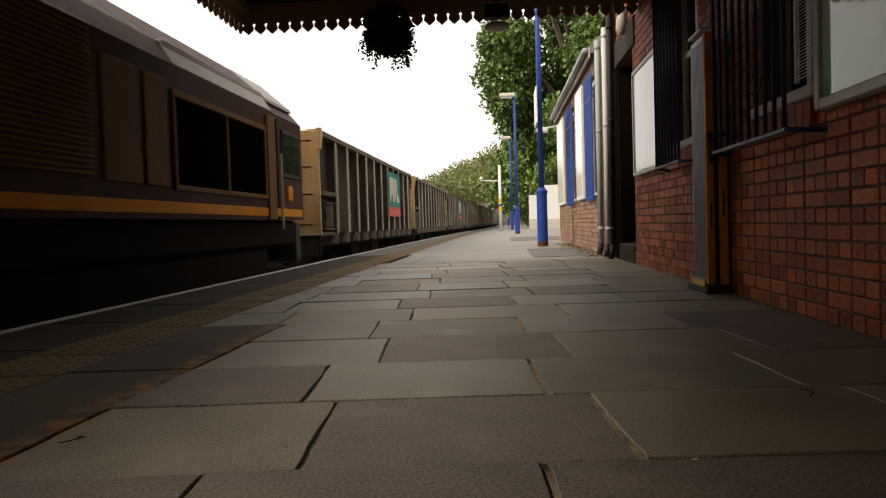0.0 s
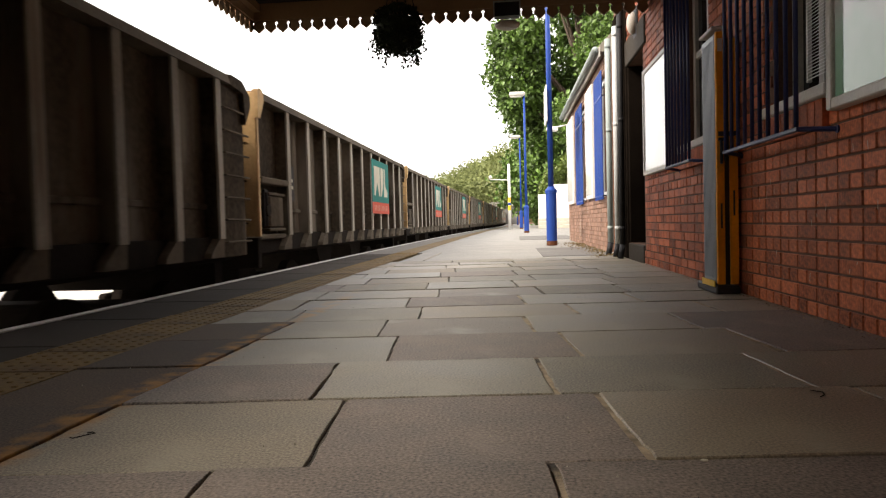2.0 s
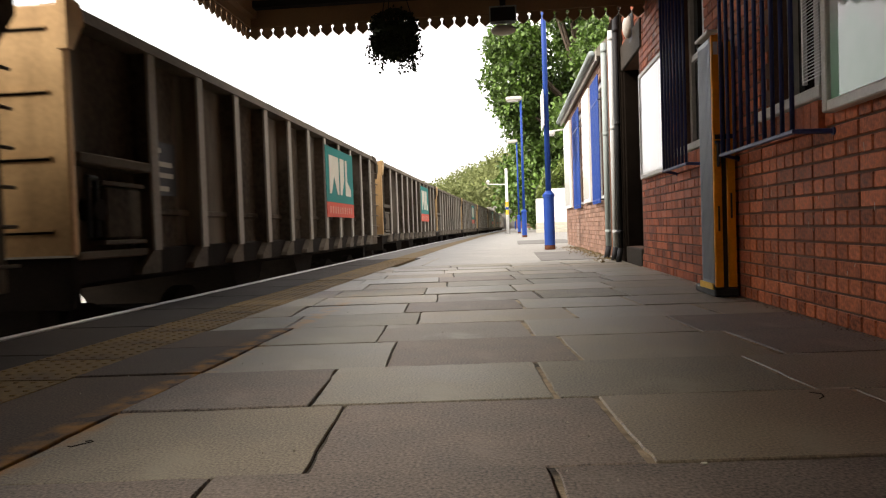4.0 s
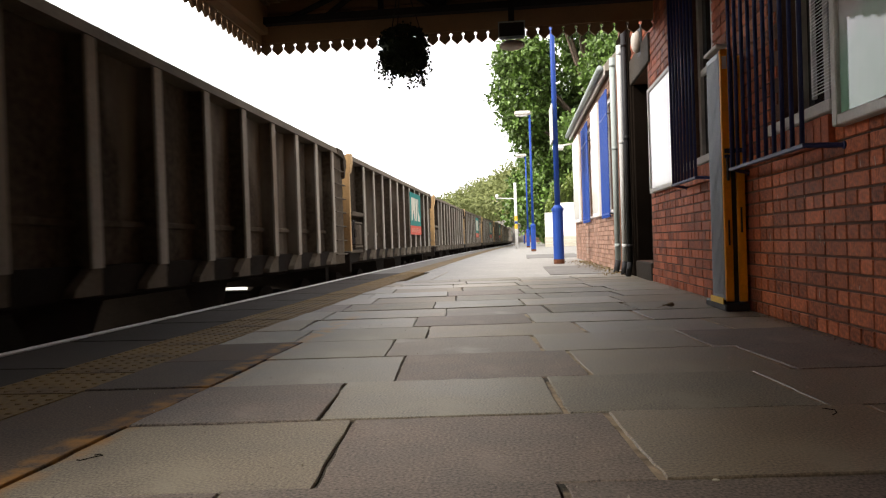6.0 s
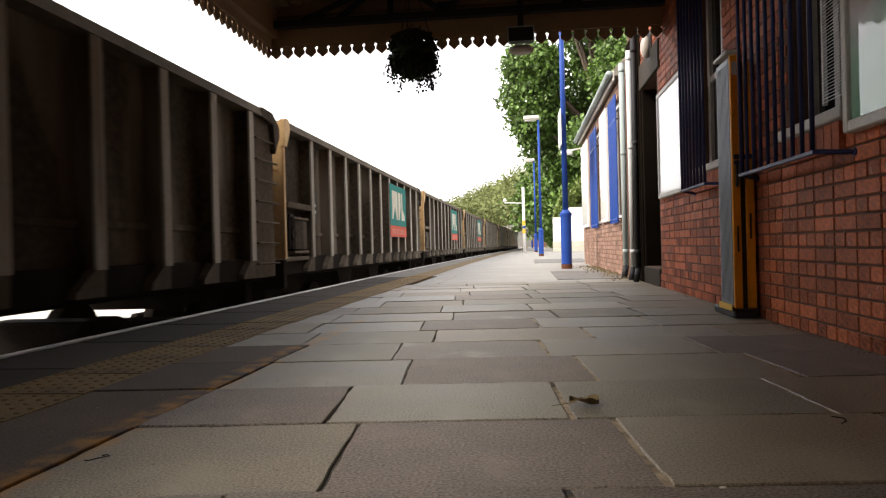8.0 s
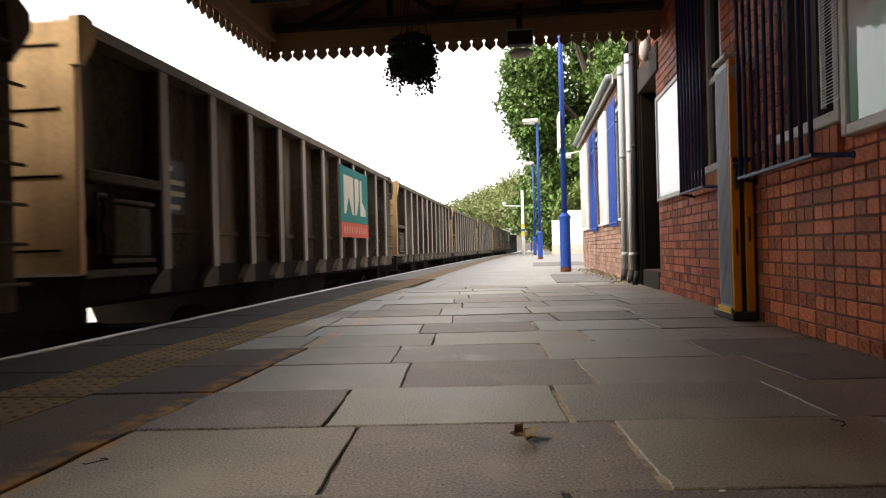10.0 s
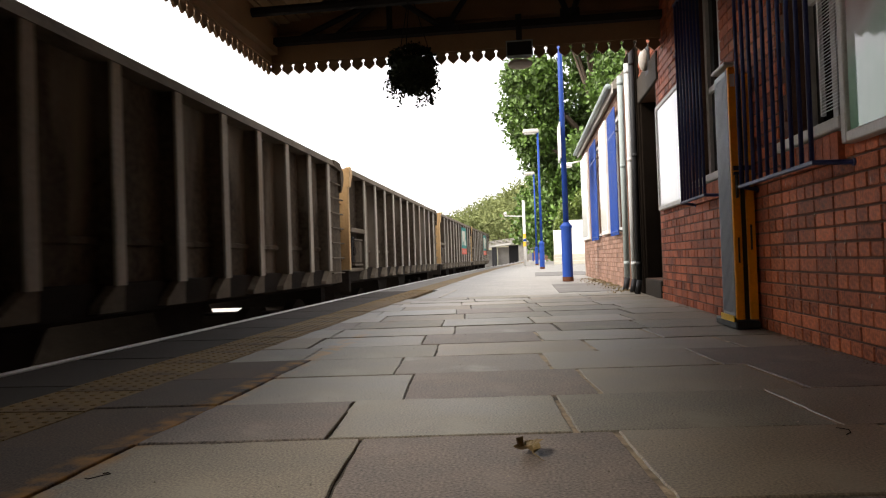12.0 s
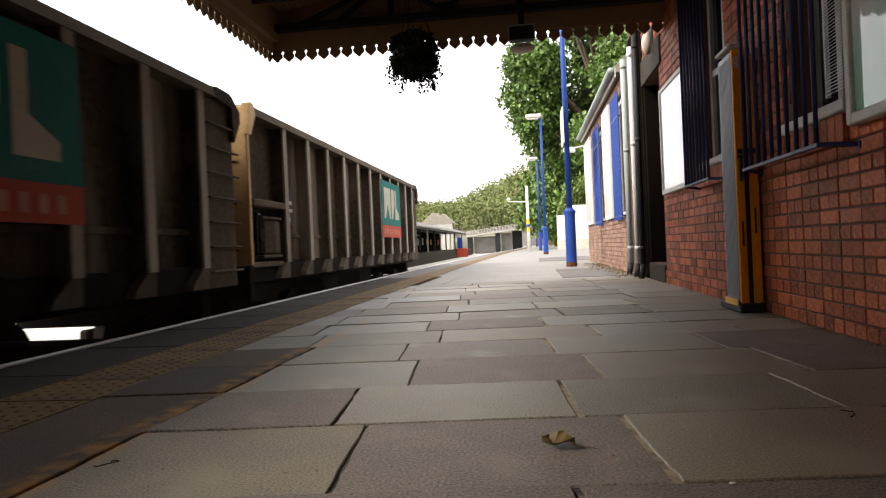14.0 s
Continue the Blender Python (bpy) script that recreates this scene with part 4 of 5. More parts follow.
def tree(name, label, at, height, spread, base, leaves, size, seed, material, group="", lobes_n=34):
    t = thing(name, label, "tree", group, at=at)
    r = random.Random(seed)
    bm = bmesh.new()
    tube(bm, (0, 0, 0), (0, 0, height * 0.5), spread * 0.09, spread * 0.05, seg=10)
    lobes = []
    for i in range(lobes_n):
        a, u = r.uniform(0, 2 * math.pi), (i + r.random()) / lobes_n
        z = base + (height - base) * u
        w = spread * max(0.25, math.sin(math.pi * min(1, 0.24 + 0.55 * u))) * r.uniform(0.45, 0.85)
        c = Vector((math.cos(a) * w, math.sin(a) * w, z))
        lobes.append((c, spread * r.uniform(0.22, 0.40)))
        tube(bm, (0, 0, min(height * 0.48, z * 0.6)), c, spread * 0.03, spread * 0.008, seg=6)
    part("trunk", bm, M_BARK, t)
    p = []
    for i in range(leaves):
        c, q = lobes[i % len(lobes)]
        d = Vector((r.gauss(0, 1), r.gauss(0, 1), r.gauss(0, 1))).normalized()
        s = q * (0.55 + 0.45 * r.random() ** 0.5)
        k = 1 + 0.5 * noise.noise((c + d * q) * 1.1)
        p.append(c + Vector((d.x * s * k, d.y * s * k, d.z * s * k * 0.8)))
    v, f = leaf_cloud(p, size, r, 0.5)
    pydata("crown", v, f, material, t, "dense green leaves", "stuff")
    return t


tree("tree", "large green broadleaf tree behind a white fence", (6.3, 57.0, -0.5), 23.0, 8.1, 3.0, 125000, 0.36, 1, M_LEAF, "trees by the station", 46)
tree("tree", "tall green broadleaf tree beside the platform", (11.5, 66.0, -0.5), 24.0, 9.0, 3.0, 70000, 0.44, 2, M_LEAF, "trees by the station", 40)
tree("tree", "green broadleaf tree further along the platform", (6.0, 84.0, -0.5), 17.0, 6.8, 1.6, 40000, 0.42, 3, M_LEAF, "trees by the station")
tree("tree", "small yellow-green tree behind a white fence", (4.6, 50.0, -0.5), 5.6, 2.4, 1.6, 18000, 0.22, 4, M_LEAF_LIGHT, "trees by the station")

# wooded hill in the distance
rw = random.Random(11)


def hill_height(x, y):
    return (7.5 + 9.5 / (1 + math.exp(-(x + 9) / 5))) * max(0.0, min(1.0, (y - 150) / 45)) * max(1.0, y / 200)


pw = []
for i in range(520):
    x = rw.uniform(-75, 45)
    y = rw.uniform(165, 260)
    rad = rw.uniform(2.6, 5.0)
    top = hill_height(x, y) + rw.uniform(-1.0, 1.6)
    for j in range(320):
        d = Vector((rw.gauss(0, 1), rw.gauss(0, 1) - 0.4, abs(rw.gauss(0, 1)))).normalized()
        pw.append(Vector((x, y, top)) + Vector((d.x * rad, d.y * rad, d.z * rad * 1.25)) * rw.uniform(0.7, 1.1))
v_, f_ = leaf_cloud(pw, 0.68, rw, 0.3)
woods = pydata("wooded_hill", v_, f_, M_LEAF_FAR, None, "wooded hillside in dull green and ochre beyond the station", "stuff")
tagged(woods, category="woods")
bm = bmesh.new()
bmesh.ops.create_grid(bm, x_segments=60, y_segments=60, size=1)
for v in bm.verts:
    x, y = v.co.x * 200, 330 + v.co.y * 185
    v.co = Vector((x, y, -1.3 + hill_height(x, min(y, 280)) + (0.5 if y > 150 else 0)))
tagged(part("hill", bm, M_GROUND), "grassy slope under distant woods", "hill", kind="structure")

# road bridge, far platform and house
bridge = thing("road_bridge", "pale bridge ramp with blue-grey railings rising over the railway", "bridge", at=(0, 130, 0))
bm = bmesh.new()
prism(bm, [(-11.4, 2.05), (2.5, 3.55), (2.5, 3.95), (-11.4, 2.45)], "y", 0, 4)
part("deck", bm, M_CONCRETE, bridge, "pale concrete deck")
rail_b = boxes("railing_post", M_PANEL_WHITE, bridge, *[(x - 0.04, x + 0.04, -0.06, 0.02, 2.45 + (x + 11.4) * 0.108, 3.15 + (x + 11.4) * 0.108) for x in [-11.3 + 0.55 * i for i in range(26)]], label="pale railing posts")
bm = bmesh.new()
for h in (0.05, 0.3, 0.55):
    prism(bm, [(-11.4, 2.5 + h), (2.5, 4.0 + h), (2.5, 4.09 + h), (-11.4, 2.59 + h)], "y", -0.10, -0.065)
part("railing", bm, M_ROOF_GREY, rail_b, "blue-grey rails")
for x, z in ((-10.9, 2.05), (-5.7, 2.6)):
    boxes("pier", M_DARK, bridge, (x - 0.35, x + 0.45, 0.3, 3.5, -1.3, z), label="dark concrete pier")
boxes("abutment", M_ABUTMENT, bridge, (-10.2, -6.2, 2.2, 3.6, -1.3, 2.1), (-5.1, -3.0, 2.2, 3.6, -1.3, 2.6), (-1.2, 3.5, 0.4, 3.6, -1.3, 3.4), label="grey concrete abutment")
# solid dark block in place of the opening's shade
boxes("underpass", M_DARK, bridge, (-3.0, -1.2, 2.6, 3.6, -1.3, 2.9), label="dark block standing in for the shaded opening below the deck")
gable = thing("station_cottage", "low brown building with a grey gabled roof by the bridge", "house", at=(3.6, 122, 0))
boxes("wall", M_MORTAR, gable, (-2.3, 3.5, 0, 6, -1.2, 3.2))
bm = bmesh.new()
prism(bm, [(-2.6, 3.1), (0.6, 5.4), (3.8, 3.1)], "y", -0.3, 6.3)
part("roof", bm, M_SLATE, gable, "grey slate roof")
strip_p = thing("far_platform", "far station platform with a low canopy", "platform", kind="structure", at=(0, 0, 0))
boxes("slab", M_STONE, strip_p, (-24, -9.9, 40, 124, -1.3, 0.0))
shelter = thing("far_canopy", "long low platform canopy with a pale fascia on posts", "canopy", at=(-10.5, 48, 0))
bm = bmesh.new()
prism(bm, [(-5, 2.75), (0, 2.62), (0, 2.78), (-2.5, 3.55), (-5, 3.0)], "y", 0, 72)
part("roof", bm, M_SLATE, shelter, "dark slate roof")
boxes("fascia", M_OFFWHITE, shelter, (0.005, 0.05, 0, 72, 2.60, 2.76), (-5, 0.05, 72.003, 72.05, 2.60, 2.76), label="pale painted fascia")
boxes("valance", M_DARK, shelter, (-0.04, 0.0, 0, 72, 2.35, 2.60), label="dark valance")
for i in range(13):
    boxes("post", M_OFFWHITE if i % 2 else M_DARK, shelter, (-0.75, -0.6, 1 + i * 5.8, 1.15 + i * 5.8, 0, 2.62))
boxes("back_screen", M_SCREEN, shelter, (-4.6, -4.4, 1, 71, 0, 2.7), label="dark brick screen wall")
rw2 = random.Random(17)
for i in range(16):
    y = 3 + i * 4.3
    boxes("notice_panel", (M_PANEL_WHITE, M_SALMON, M_YELLOW, M_PANEL_WHITE)[rw2.randrange(4)], shelter, (-4.395, -4.34, y, y + rw2.uniform(0.6, 1.2), 0.9, rw2.uniform(1.5, 1.9)))
house = thing("house", "sandy house with two grey gables beyond the line", "house", at=(-20, 150, 0))
boxes("wall", M_CONCRETE, house, (-2.8, 2.8, 0, 8, -1, 5.6))
bm = bmesh.new()
prism(bm, [(-3.2, 5.4), (0, 8.0), (3.2, 5.4)], "y", -0.4, 8.4)
prism(bm, [(-0.2, 5.4), (2.1, 7.6), (4.4, 5.4)], "y", -1.6, 6.0)
part("roof", bm, M_TILE, house)
bm = bmesh.new()
prism(bm, [(0.1, -1.0), (4.1, -1.0), (4.1, 5.4), (2.1, 7.3), (0.1, 5.4)], "y", -1.5, -0.1)
part("gable_wall", bm, M_CONCRETE, house, "sandy gable wall")
for x in (-2.2,):
    w = boxes("window", M_WHITE, house, (x, x + 1.4, -0.06, -0.01, 3.6, 5.2))
    boxes("pane", M_GLASS, w, (x + 0.12, x + 1.28, -0.09, -0.065, 3.72, 5.08))
barrier = thing("orange_barrier", "orange and blue safety barrier at the platform end", "barrier", at=(-9.2, 97, 0))
boxes("panel", M_SALMON, barrier, (-0.8, 0.8, 0, 0.08, -1.0, 0.2), r=0.03)
boxes("post", M_BLUE, barrier, (-0.6, 0.1, 0.1, 0.2, 0.2, 1.7), r=0.03)

# ---- train ----
BODY, PITCH = 11.25, 11.82
W_Z0, W_Z1 = 0.30, 2.13            # foot of the ribs and top of the side, above the platform
RIBS = [1.15 + 0.935 * i for i in range(11)]


def wagon_base():
    """Hopper wagon; local y runs back from its leading end, x = 0 on the track, z above the platform."""
    w = thing("hopper_wagon", "ribbed steel bogie hopper wagon, grey and rust stained", "goods wagon", "hopper wagons")
    x = 1.33
    xi = x - 0.175
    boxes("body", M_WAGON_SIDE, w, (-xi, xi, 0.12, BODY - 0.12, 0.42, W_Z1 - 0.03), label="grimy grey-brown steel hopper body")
    bm = bmesh.new()
    for s in (-1, 1):
        prism(bm, [(s * (x + 0.01), W_Z1 - 0.10), (s * (x - 0.02), W_Z1), (s * (xi - 0.05), W_Z1), (s * (xi - 0.05), W_Z1 - 0.10)], "y", 0.05, BODY - 0.05)
    part("top_rail", bm, M_WAGON_FOOT, w, "dirty grey top rail")
    for s in (1, -1):
        for y in RIBS:
            bm = bmesh.new()
            prism(bm, [(y - 0.06, W_Z0 + 0.10), (y + 0.06, W_Z0 + 0.10), (y + 0.06, W_Z1 - 0.10), (y - 0.06, W_Z1 - 0.10)], "x", s * (x - 0.03), s * (x - 0.005))
            rib = part("rib", bm, M_WAGON, w)
            # web darker than the rib face: its shaded side is put into the colour
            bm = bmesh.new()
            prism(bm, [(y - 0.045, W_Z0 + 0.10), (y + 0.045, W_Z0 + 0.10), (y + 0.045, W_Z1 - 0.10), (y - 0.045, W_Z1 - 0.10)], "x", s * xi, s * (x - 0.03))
            part("web", bm, M_WAGON_SIDE, rib, "dirty rib web, darkened for the shade beside the rib")
            bm = bmesh.new()
            prism(bm, [(y - 0.06, W_Z0 + 0.10), (y + 0.06, W_Z0 + 0.10), (y + 0.05, 0.21), (y - 0.27, 0.21), (y - 0.25, 0.26)], "x", s * (xi - 0.06), s * (x - 0.02))
            part("rib_foot", bm, M_WAGON_FOOT, w)
        boxes("side_sill", M_UNDER, w, (min(s * (xi - 0.05), s * (x - 0.10)), max(s * (xi - 0.05), s * (x - 0.10)), 0.1, BODY - 0.1, 0.185, W_Z0 + 0.12), label="dirty side sill", r=0.01)
    # leading end: tall brown sheet with pressed flutes and a hooked corner cap
    e = boxes("end_sheet", M_WAGON_END, w, (-x + 0.02, x - 0.02, 0.0, 0.07, 0.39, W_Z1 - 0.02), label="brown painted end sheet", r=0.012)
    boxes("headstock", M_UNDER, w, (-x + 0.06, x - 0.06, 0.03, 0.14, 0.02, 0.385), label="dirty headstock below the end sheet", r=0.012)
    boxes("sheet_rim", M_WAGON, e, (-x + 0.02, x - 0.02, -0.012, -0.001, 0.385, 0.40))
    for z in (0.55, 1.05, 1.5, 1.93):
        boxes("flute", M_UNDER, e, (x - 1.6, x - 0.16, -0.004, 0.002, z, z + 0.018))
        boxes("flute_lip", M_WAGON_END, e, (x - 1.6, x - 0.15, -0.016, 0.002, z + 0.018, z + 0.032))
    boxes("end_sheet", M_WAGON_SIDE, w, (-xi - 0.02, xi + 0.02, BODY - 0.07, BODY, 0.18, W_Z1 - 0.02), r=0.012)
    for s in (1, -1):
        bm = bmesh.new()
        prism(bm, [(-0.015, W_Z1 + 0.0), (0.06, W_Z1 + 0.025), (0.16, W_Z1 + 0.006), (0.19, W_Z1 - 0.12), (0.05, W_Z1 - 0.33), (-0.015, W_Z1 - 0.33)], "x", s * (x - 0.06), s * (x + 0.012))
        part("corner_cap", bm, M_WAGON_END, w, "bent brown corner plate")
        bm = bmesh.new()
        prism(bm, [(BODY - 0.45, W_Z1 + 0.004), (BODY - 0.12, W_Z1 - 0.01), (BODY + 0.10, W_Z1 - 0.15), (BODY + 0.10, W_Z1 - 0.26), (BODY - 0.06, W_Z1 - 0.48), (BODY - 0.10, W_Z1 - 0.14), (BODY - 0.45, W_Z1 - 0.104)], "x", s * (xi - 0.02), s * (x + 0.010))
        part("end_hood", bm, M_WAGON_SIDE, w, "sloping dark hood over the trailing corner")
        # brake gear in the first bay
        g = boxes("gear_shelf", M_WAGON_FOOT, w, *[(min(s * xi, s * (x - 0.01)), max(s * xi, s * (x - 0.01)), 0.10, 1.09, 1.04, 1.12)], label="steel shelf over the brake gear", r=0.01)
        bm = bmesh.new()
        for yy, z0, z1 in ((0.24, 0.52, 0.95), (0.34, 0.52, 0.95)):
            tube(bm, (s * (x - 0.05), yy, z0), (s * (x - 0.05), yy, z1), 0.02, seg=8)
        tube(bm, (s * (x - 0.05), 0.24, 0.95), (s * (x - 0.05), 0.34, 0.95), 0.02, seg=8)
        part("hand_rail", bm, M_DARK, g)
        a, b = sorted((s * xi, s * (x - 0.05)))
        boxes("gear_box", M_WAGON_SIDE, g, (a, b, 0.46, 0.98, 0.50, 0.90), r=0.02)
        boxes("gear_lid", M_WAGON_FOOT, g, (a, b + 0.01 if s > 0 else b, 0.42, 1.02, 0.905, 0.94), (a, b + 0.01 if s > 0 else b, 0.42, 1.02, 0.46, 0.495), label="pale worn edge strips", r=0.006)
        boxes("gear_beam", M_WAGON_FOOT, g, (a, b, 0.12, 1.06, 0.36, 0.42), r=0.01)
        bm = bmesh.new()
        tube(bm, (s * (xi + 0.02), 0.34, 0.72), (s * (x - 0.02), 0.34, 0.72), 0.08, seg=12)
        part("hand_wheel", bm, M_UNDER, g)
        # flat bay with ladder rungs at the trailing end
        a, b = sorted((s * (xi - 0.02), s * (x - 0.045)))
        l = boxes("end_bay", M_WAGON_SIDE, w, (a, b, BODY - 0.72, BODY - 0.005, 0.20, W_Z1 - 0.105), label="flat grimy bay with ladder rungs", r=0.01)
        for i in range(7):
            bm = bmesh.new()
            z = 0.36 + i * 0.235
            tube(bm, (s * (x - 0.012), BODY - 0.62, z), (s * (x - 0.012), BODY + 0.05, z), 0.012, seg=6)
            tube(bm, (s * (x - 0.05), BODY - 0.60, z), (s * (x - 0.012), BODY - 0.60, z), 0.010, seg=6)
            tube(bm, (s * (x - 0.05), BODY - 0.03, z), (s * (x - 0.012), BODY - 0.03, z), 0.010, seg=6)
            part("rung", bm, M_WAGON_FOOT, l)
    boxes("waist_rail", M_WAGON_SIDE, w, (-xi - 0.03, xi + 0.03, 1.2, BODY - 0.75, 0.70, 0.76), r=0.01)
    # underframe and data panel
    boxes("solebar", M_UNDER, w, (-1.14, -1.0, 0.05, BODY - 0.05, 0.15, 0.30), (1.0, 1.14, 0.05, BODY - 0.05, 0.15, 0.30), (-1.0, 1.0, 0.05, 0.25, -0.15, 0.30), (-1.0, 1.0, BODY - 0.25, BODY - 0.05, -0.15, 0.30), label="dirty steel underframe")
    for y0 in (3.0, 5.4):
        bm = bmesh.new()
        prism(bm, [(y0 + 0.3, 0.42), (y0 + 1.7, 0.42), (y0 + 1.2, -0.35), (y0 + 0.8, -0.35)], "x", -1.0, 1.0)
        part("hopper_chute", bm, M_UNDER, w)
    p = boxes("data_panel", M_BLACK, w, (xi + 0.002, xi + 0.008, 1.38, 1.84, 0.88, 1.36), label="black data panel with white lettering")
    boxes("lettering", M_PANEL_WHITE, p, *[(xi + 0.009, xi + 0.012, 1.43, 1.43 + k * 1.3, z, z + 0.045) for k, z in ((0.10, 1.26), (0.26, 1.14), (0.27, 1.04), (0.2, 0.92))])
    # bogies
    for yb in (1.75, BODY - 1.75):
        bg = boxes("bogie", M_UNDER, w, (-1.08, -0.95, yb - 1.25, yb + 1.25, -0.55, -0.30), (0.95, 1.08, yb - 1.25, yb + 1.25, -0.55, -0.30), (-0.95, 0.95, yb - 0.2, yb + 0.2, -0.5, -0.12), label="dirty cast bogie", r=0.03)
        boxes("axle_box", M_UNDER, bg, *[(s * 1.02 - 0.12, s * 1.02 + 0.12, yb + d - 0.14, yb + d + 0.14, -0.62, -0.32) for s in (1, -1) for d in (-0.9, 0.9)], r=0.03)
        for d in (-0.9, 0.9):
            bm = bmesh.new()
            for s in (1, -1):
                tube(bm, (s * 0.70, 0, 0), (s * 0.83, 0, 0), 0.455, seg=28)
                tube(bm, (s * 0.83, 0, 0), (s * 0.86, 0, 0), 0.14, seg=14)
                box(bm, s * 0.835 - 0.01, s * 0.835 + 0.01, -0.36, 0.36, -0.03, 0.03)
            tube(bm, (-0.8, 0, 0), (0.8, 0, 0), 0.08, seg=10)
            ws = part("wheelset", bm, M_UNDER, w)
            ws.location = (0, yb + d, -0.46)
    return w


def logo_panel(w):
    """Teal and red panel between two bays, with plain white shapes."""
    x = 1.335
    p = boxes("advert_panel", M_TEAL, w, (x - 0.02, x, 6.72, 8.70, 1.00, 1.92), label="teal panel with plain white shapes over a red strip")
    boxes("red_strip", M_SALMON, p, (x - 0.02, x + 0.001, 6.72, 8.70, 0.75, 0.998))
    a, b, z0, z1 = x + 0.002, x + 0.005, 1.22, 1.86
    # three plain emblem blocks
    for pts in ([(6.52, z0), (6.62, z0), (6.80, 1.52), (6.98, z0), (7.08, z0), (7.08, z1), (6.52, z1)], [(7.16, z0), (7.26, z0), (7.42, 1.50), (7.42, z1), (7.16, z1)],
                [(7.50, z0), (7.86, z0), (7.86, 1.34), (7.62, 1.48), (7.62, z1), (7.50, z1)]):
        bm = bmesh.new()
        prism(bm, [(6.72 + (p_ - 6.35) * 1.165, q - 0.08) for p_, q in pts], "x", a, b)
        part("white_shape", bm, M_PANEL_WHITE, p)
    for i in range(10):
        boxes("white_bar", M_FAINT, p, (a, b, 6.9 + i * 0.17, 6.98 + i * 0.17, 0.81, 0.93))


def locomotive():
    """Diesel locomotive; local y runs forward from its leading end (y = 0) to the cab that the wagons follow (y = 21.2)."""
    w = thing("diesel_locomotive", "dark maroon diesel locomotive with a gold waist band", "locomotive")
    x, L = 1.33, 21.2
    prof = [(-x, 0.62), (-x, 2.02), (-x + 0.14, 2.24), (-0.75, 2.62), (0.75, 2.62), (x - 0.14, 2.24), (x, 2.02), (x, 0.62)]
    bm = bmesh.new()
    prism(bm, [(a, b) for a, b in prof], "y", 1.4, L - 1.4)
    part("body", bm, M_MAROON, w, "maroon body side")
    for y0, y1 in ((0.0, 1.45), (L - 1.45, L)):
        bm = bmesh.new()
        prism(bm, [(a * 0.985, b if b < 2.2 else b - 0.06) for a, b in prof], "y", y0 + 0.12, y1 - 0.05)
        c = part("cab", bm, M_MAROON, w, "maroon cab")
        bm = bmesh.new()
        prism(bm, [(a * 0.995, b + 0.01) for a, b in prof[2:-2]] + [(1.2, 2.2), (-1.2, 2.2)], "y", y0 + 0.14, y1 - 0.12)
        part("cab_roof", bm, M_ROOF_GREY, c, "pale grey cab roof")
        for s in (1, -1):
            u, v = sorted((s * (x - 0.03), s * (x + 0.006)))
            ww = boxes("side_window", M_DARK, c, (u, v, y0 + 0.42, y0 + 1.22, 1.20, 1.85), r=0.01)
            boxes("pane", M_GLASS, ww, *[(min(s * x, s * (x + 0.012)), max(s * x, s * (x + 0.012)), y0 + a, y0 + a + 0.33, 1.26, 1.80) for a in (0.47, 0.84)])
            boxes("badge", M_GOLD, c, (u, v, y0 + 0.62, y0 + 0.84, 0.88, 1.10), r=0.02)
            boxes("door_edge", M_DARK, c, (u, v, y0 + 0.18, y0 + 0.21, 0.62, 1.95), r=0.003)
            bm = bmesh.new()
            tube(bm, (s * (x + 0.03), y0 + 0.25, 0.5), (s * (x + 0.03), y0 + 0.25, 1.5), 0.015, seg=6)
            part("grab_rail", bm, M_PANEL_WHITE, c)
    for s in (1, -1):
        def side(a, b):
            return tuple(sorted((s * a, s * b)))
        boxes("gold_band", M_GOLD, w, (*side(x - 0.02, x + 0.008), 0.2, L - 0.2, 0.67, 0.775), label="gold waist band", r=0.004)
        boxes("radiator_grille", M_RADIATOR, w, (*side(x - 0.02, x + 0.012), L - 4.22, L - 1.82, 0.93, 1.72), label="black radiator opening")
        boxes("grille_frame", M_LOUVRE, w, *[(*side(x, x + 0.03), y, y + 0.05, 0.90, 1.76) for y in (L - 4.29, L - 3.05, L - 1.82)], (*side(x, x + 0.03), L - 4.29, L - 1.77, 1.73, 1.79), (*side(x, x + 0.03), L - 4.29, L - 1.77, 0.88, 0.93), r=0.006)
        boxes("pillar", M_LOUVRE, w, (*side(x, x + 0.035), L - 1.72, L - 1.42, 0.62, 1.95), label="brown pillar by the cab", r=0.01)
        bm = bmesh.new()
        for i in range(27):
            z = 0.93 + i * 0.041
            u0, u1 = s * x, s * (x + 0.022)
            prism(bm, [(u0, z + 0.022), (u1, z), (u1, z + 0.012), (u0, z + 0.04)], "y", L - 10.4, L - 5.55)
        part("louvre_panel", bm, M_LOUVRE, w, "brown louvred side panel")
        boxes("door_panel", M_LOUVRE, w, (*side(x, x + 0.02), L - 5.42, L - 4.87, 0.9, 1.85), (*side(x, x + 0.02), L - 4.79, L - 4.39, 0.9, 1.85), r=0.008)
        boxes("roof_rail", M_ROOF_GREY, w, (*side(x - 0.16, x - 0.10), L - 4.2, L - 1.5, 2.20, 2.26), r=0.008)
        bm = bmesh.new()
        prism(bm, [(s * (x - 0.02), 2.03), (s * (x - 0.14), 2.235), (s * (x - 0.13), 2.25), (s * (x - 0.005), 2.035)], "y", L - 4.2, L - 1.45)
        part("roof_panel", bm, M_ROOF_GREY, w, "pale grey roof edge panel")
    boxes("underframe", M_UNDER, w, (-1.25, 1.25, 0.3, L - 0.3, 0.28, 0.615), (-1.2, 1.2, 6.8, 14.4, -0.55, 0.28), label="dark underframe and fuel tank", r=0.03)
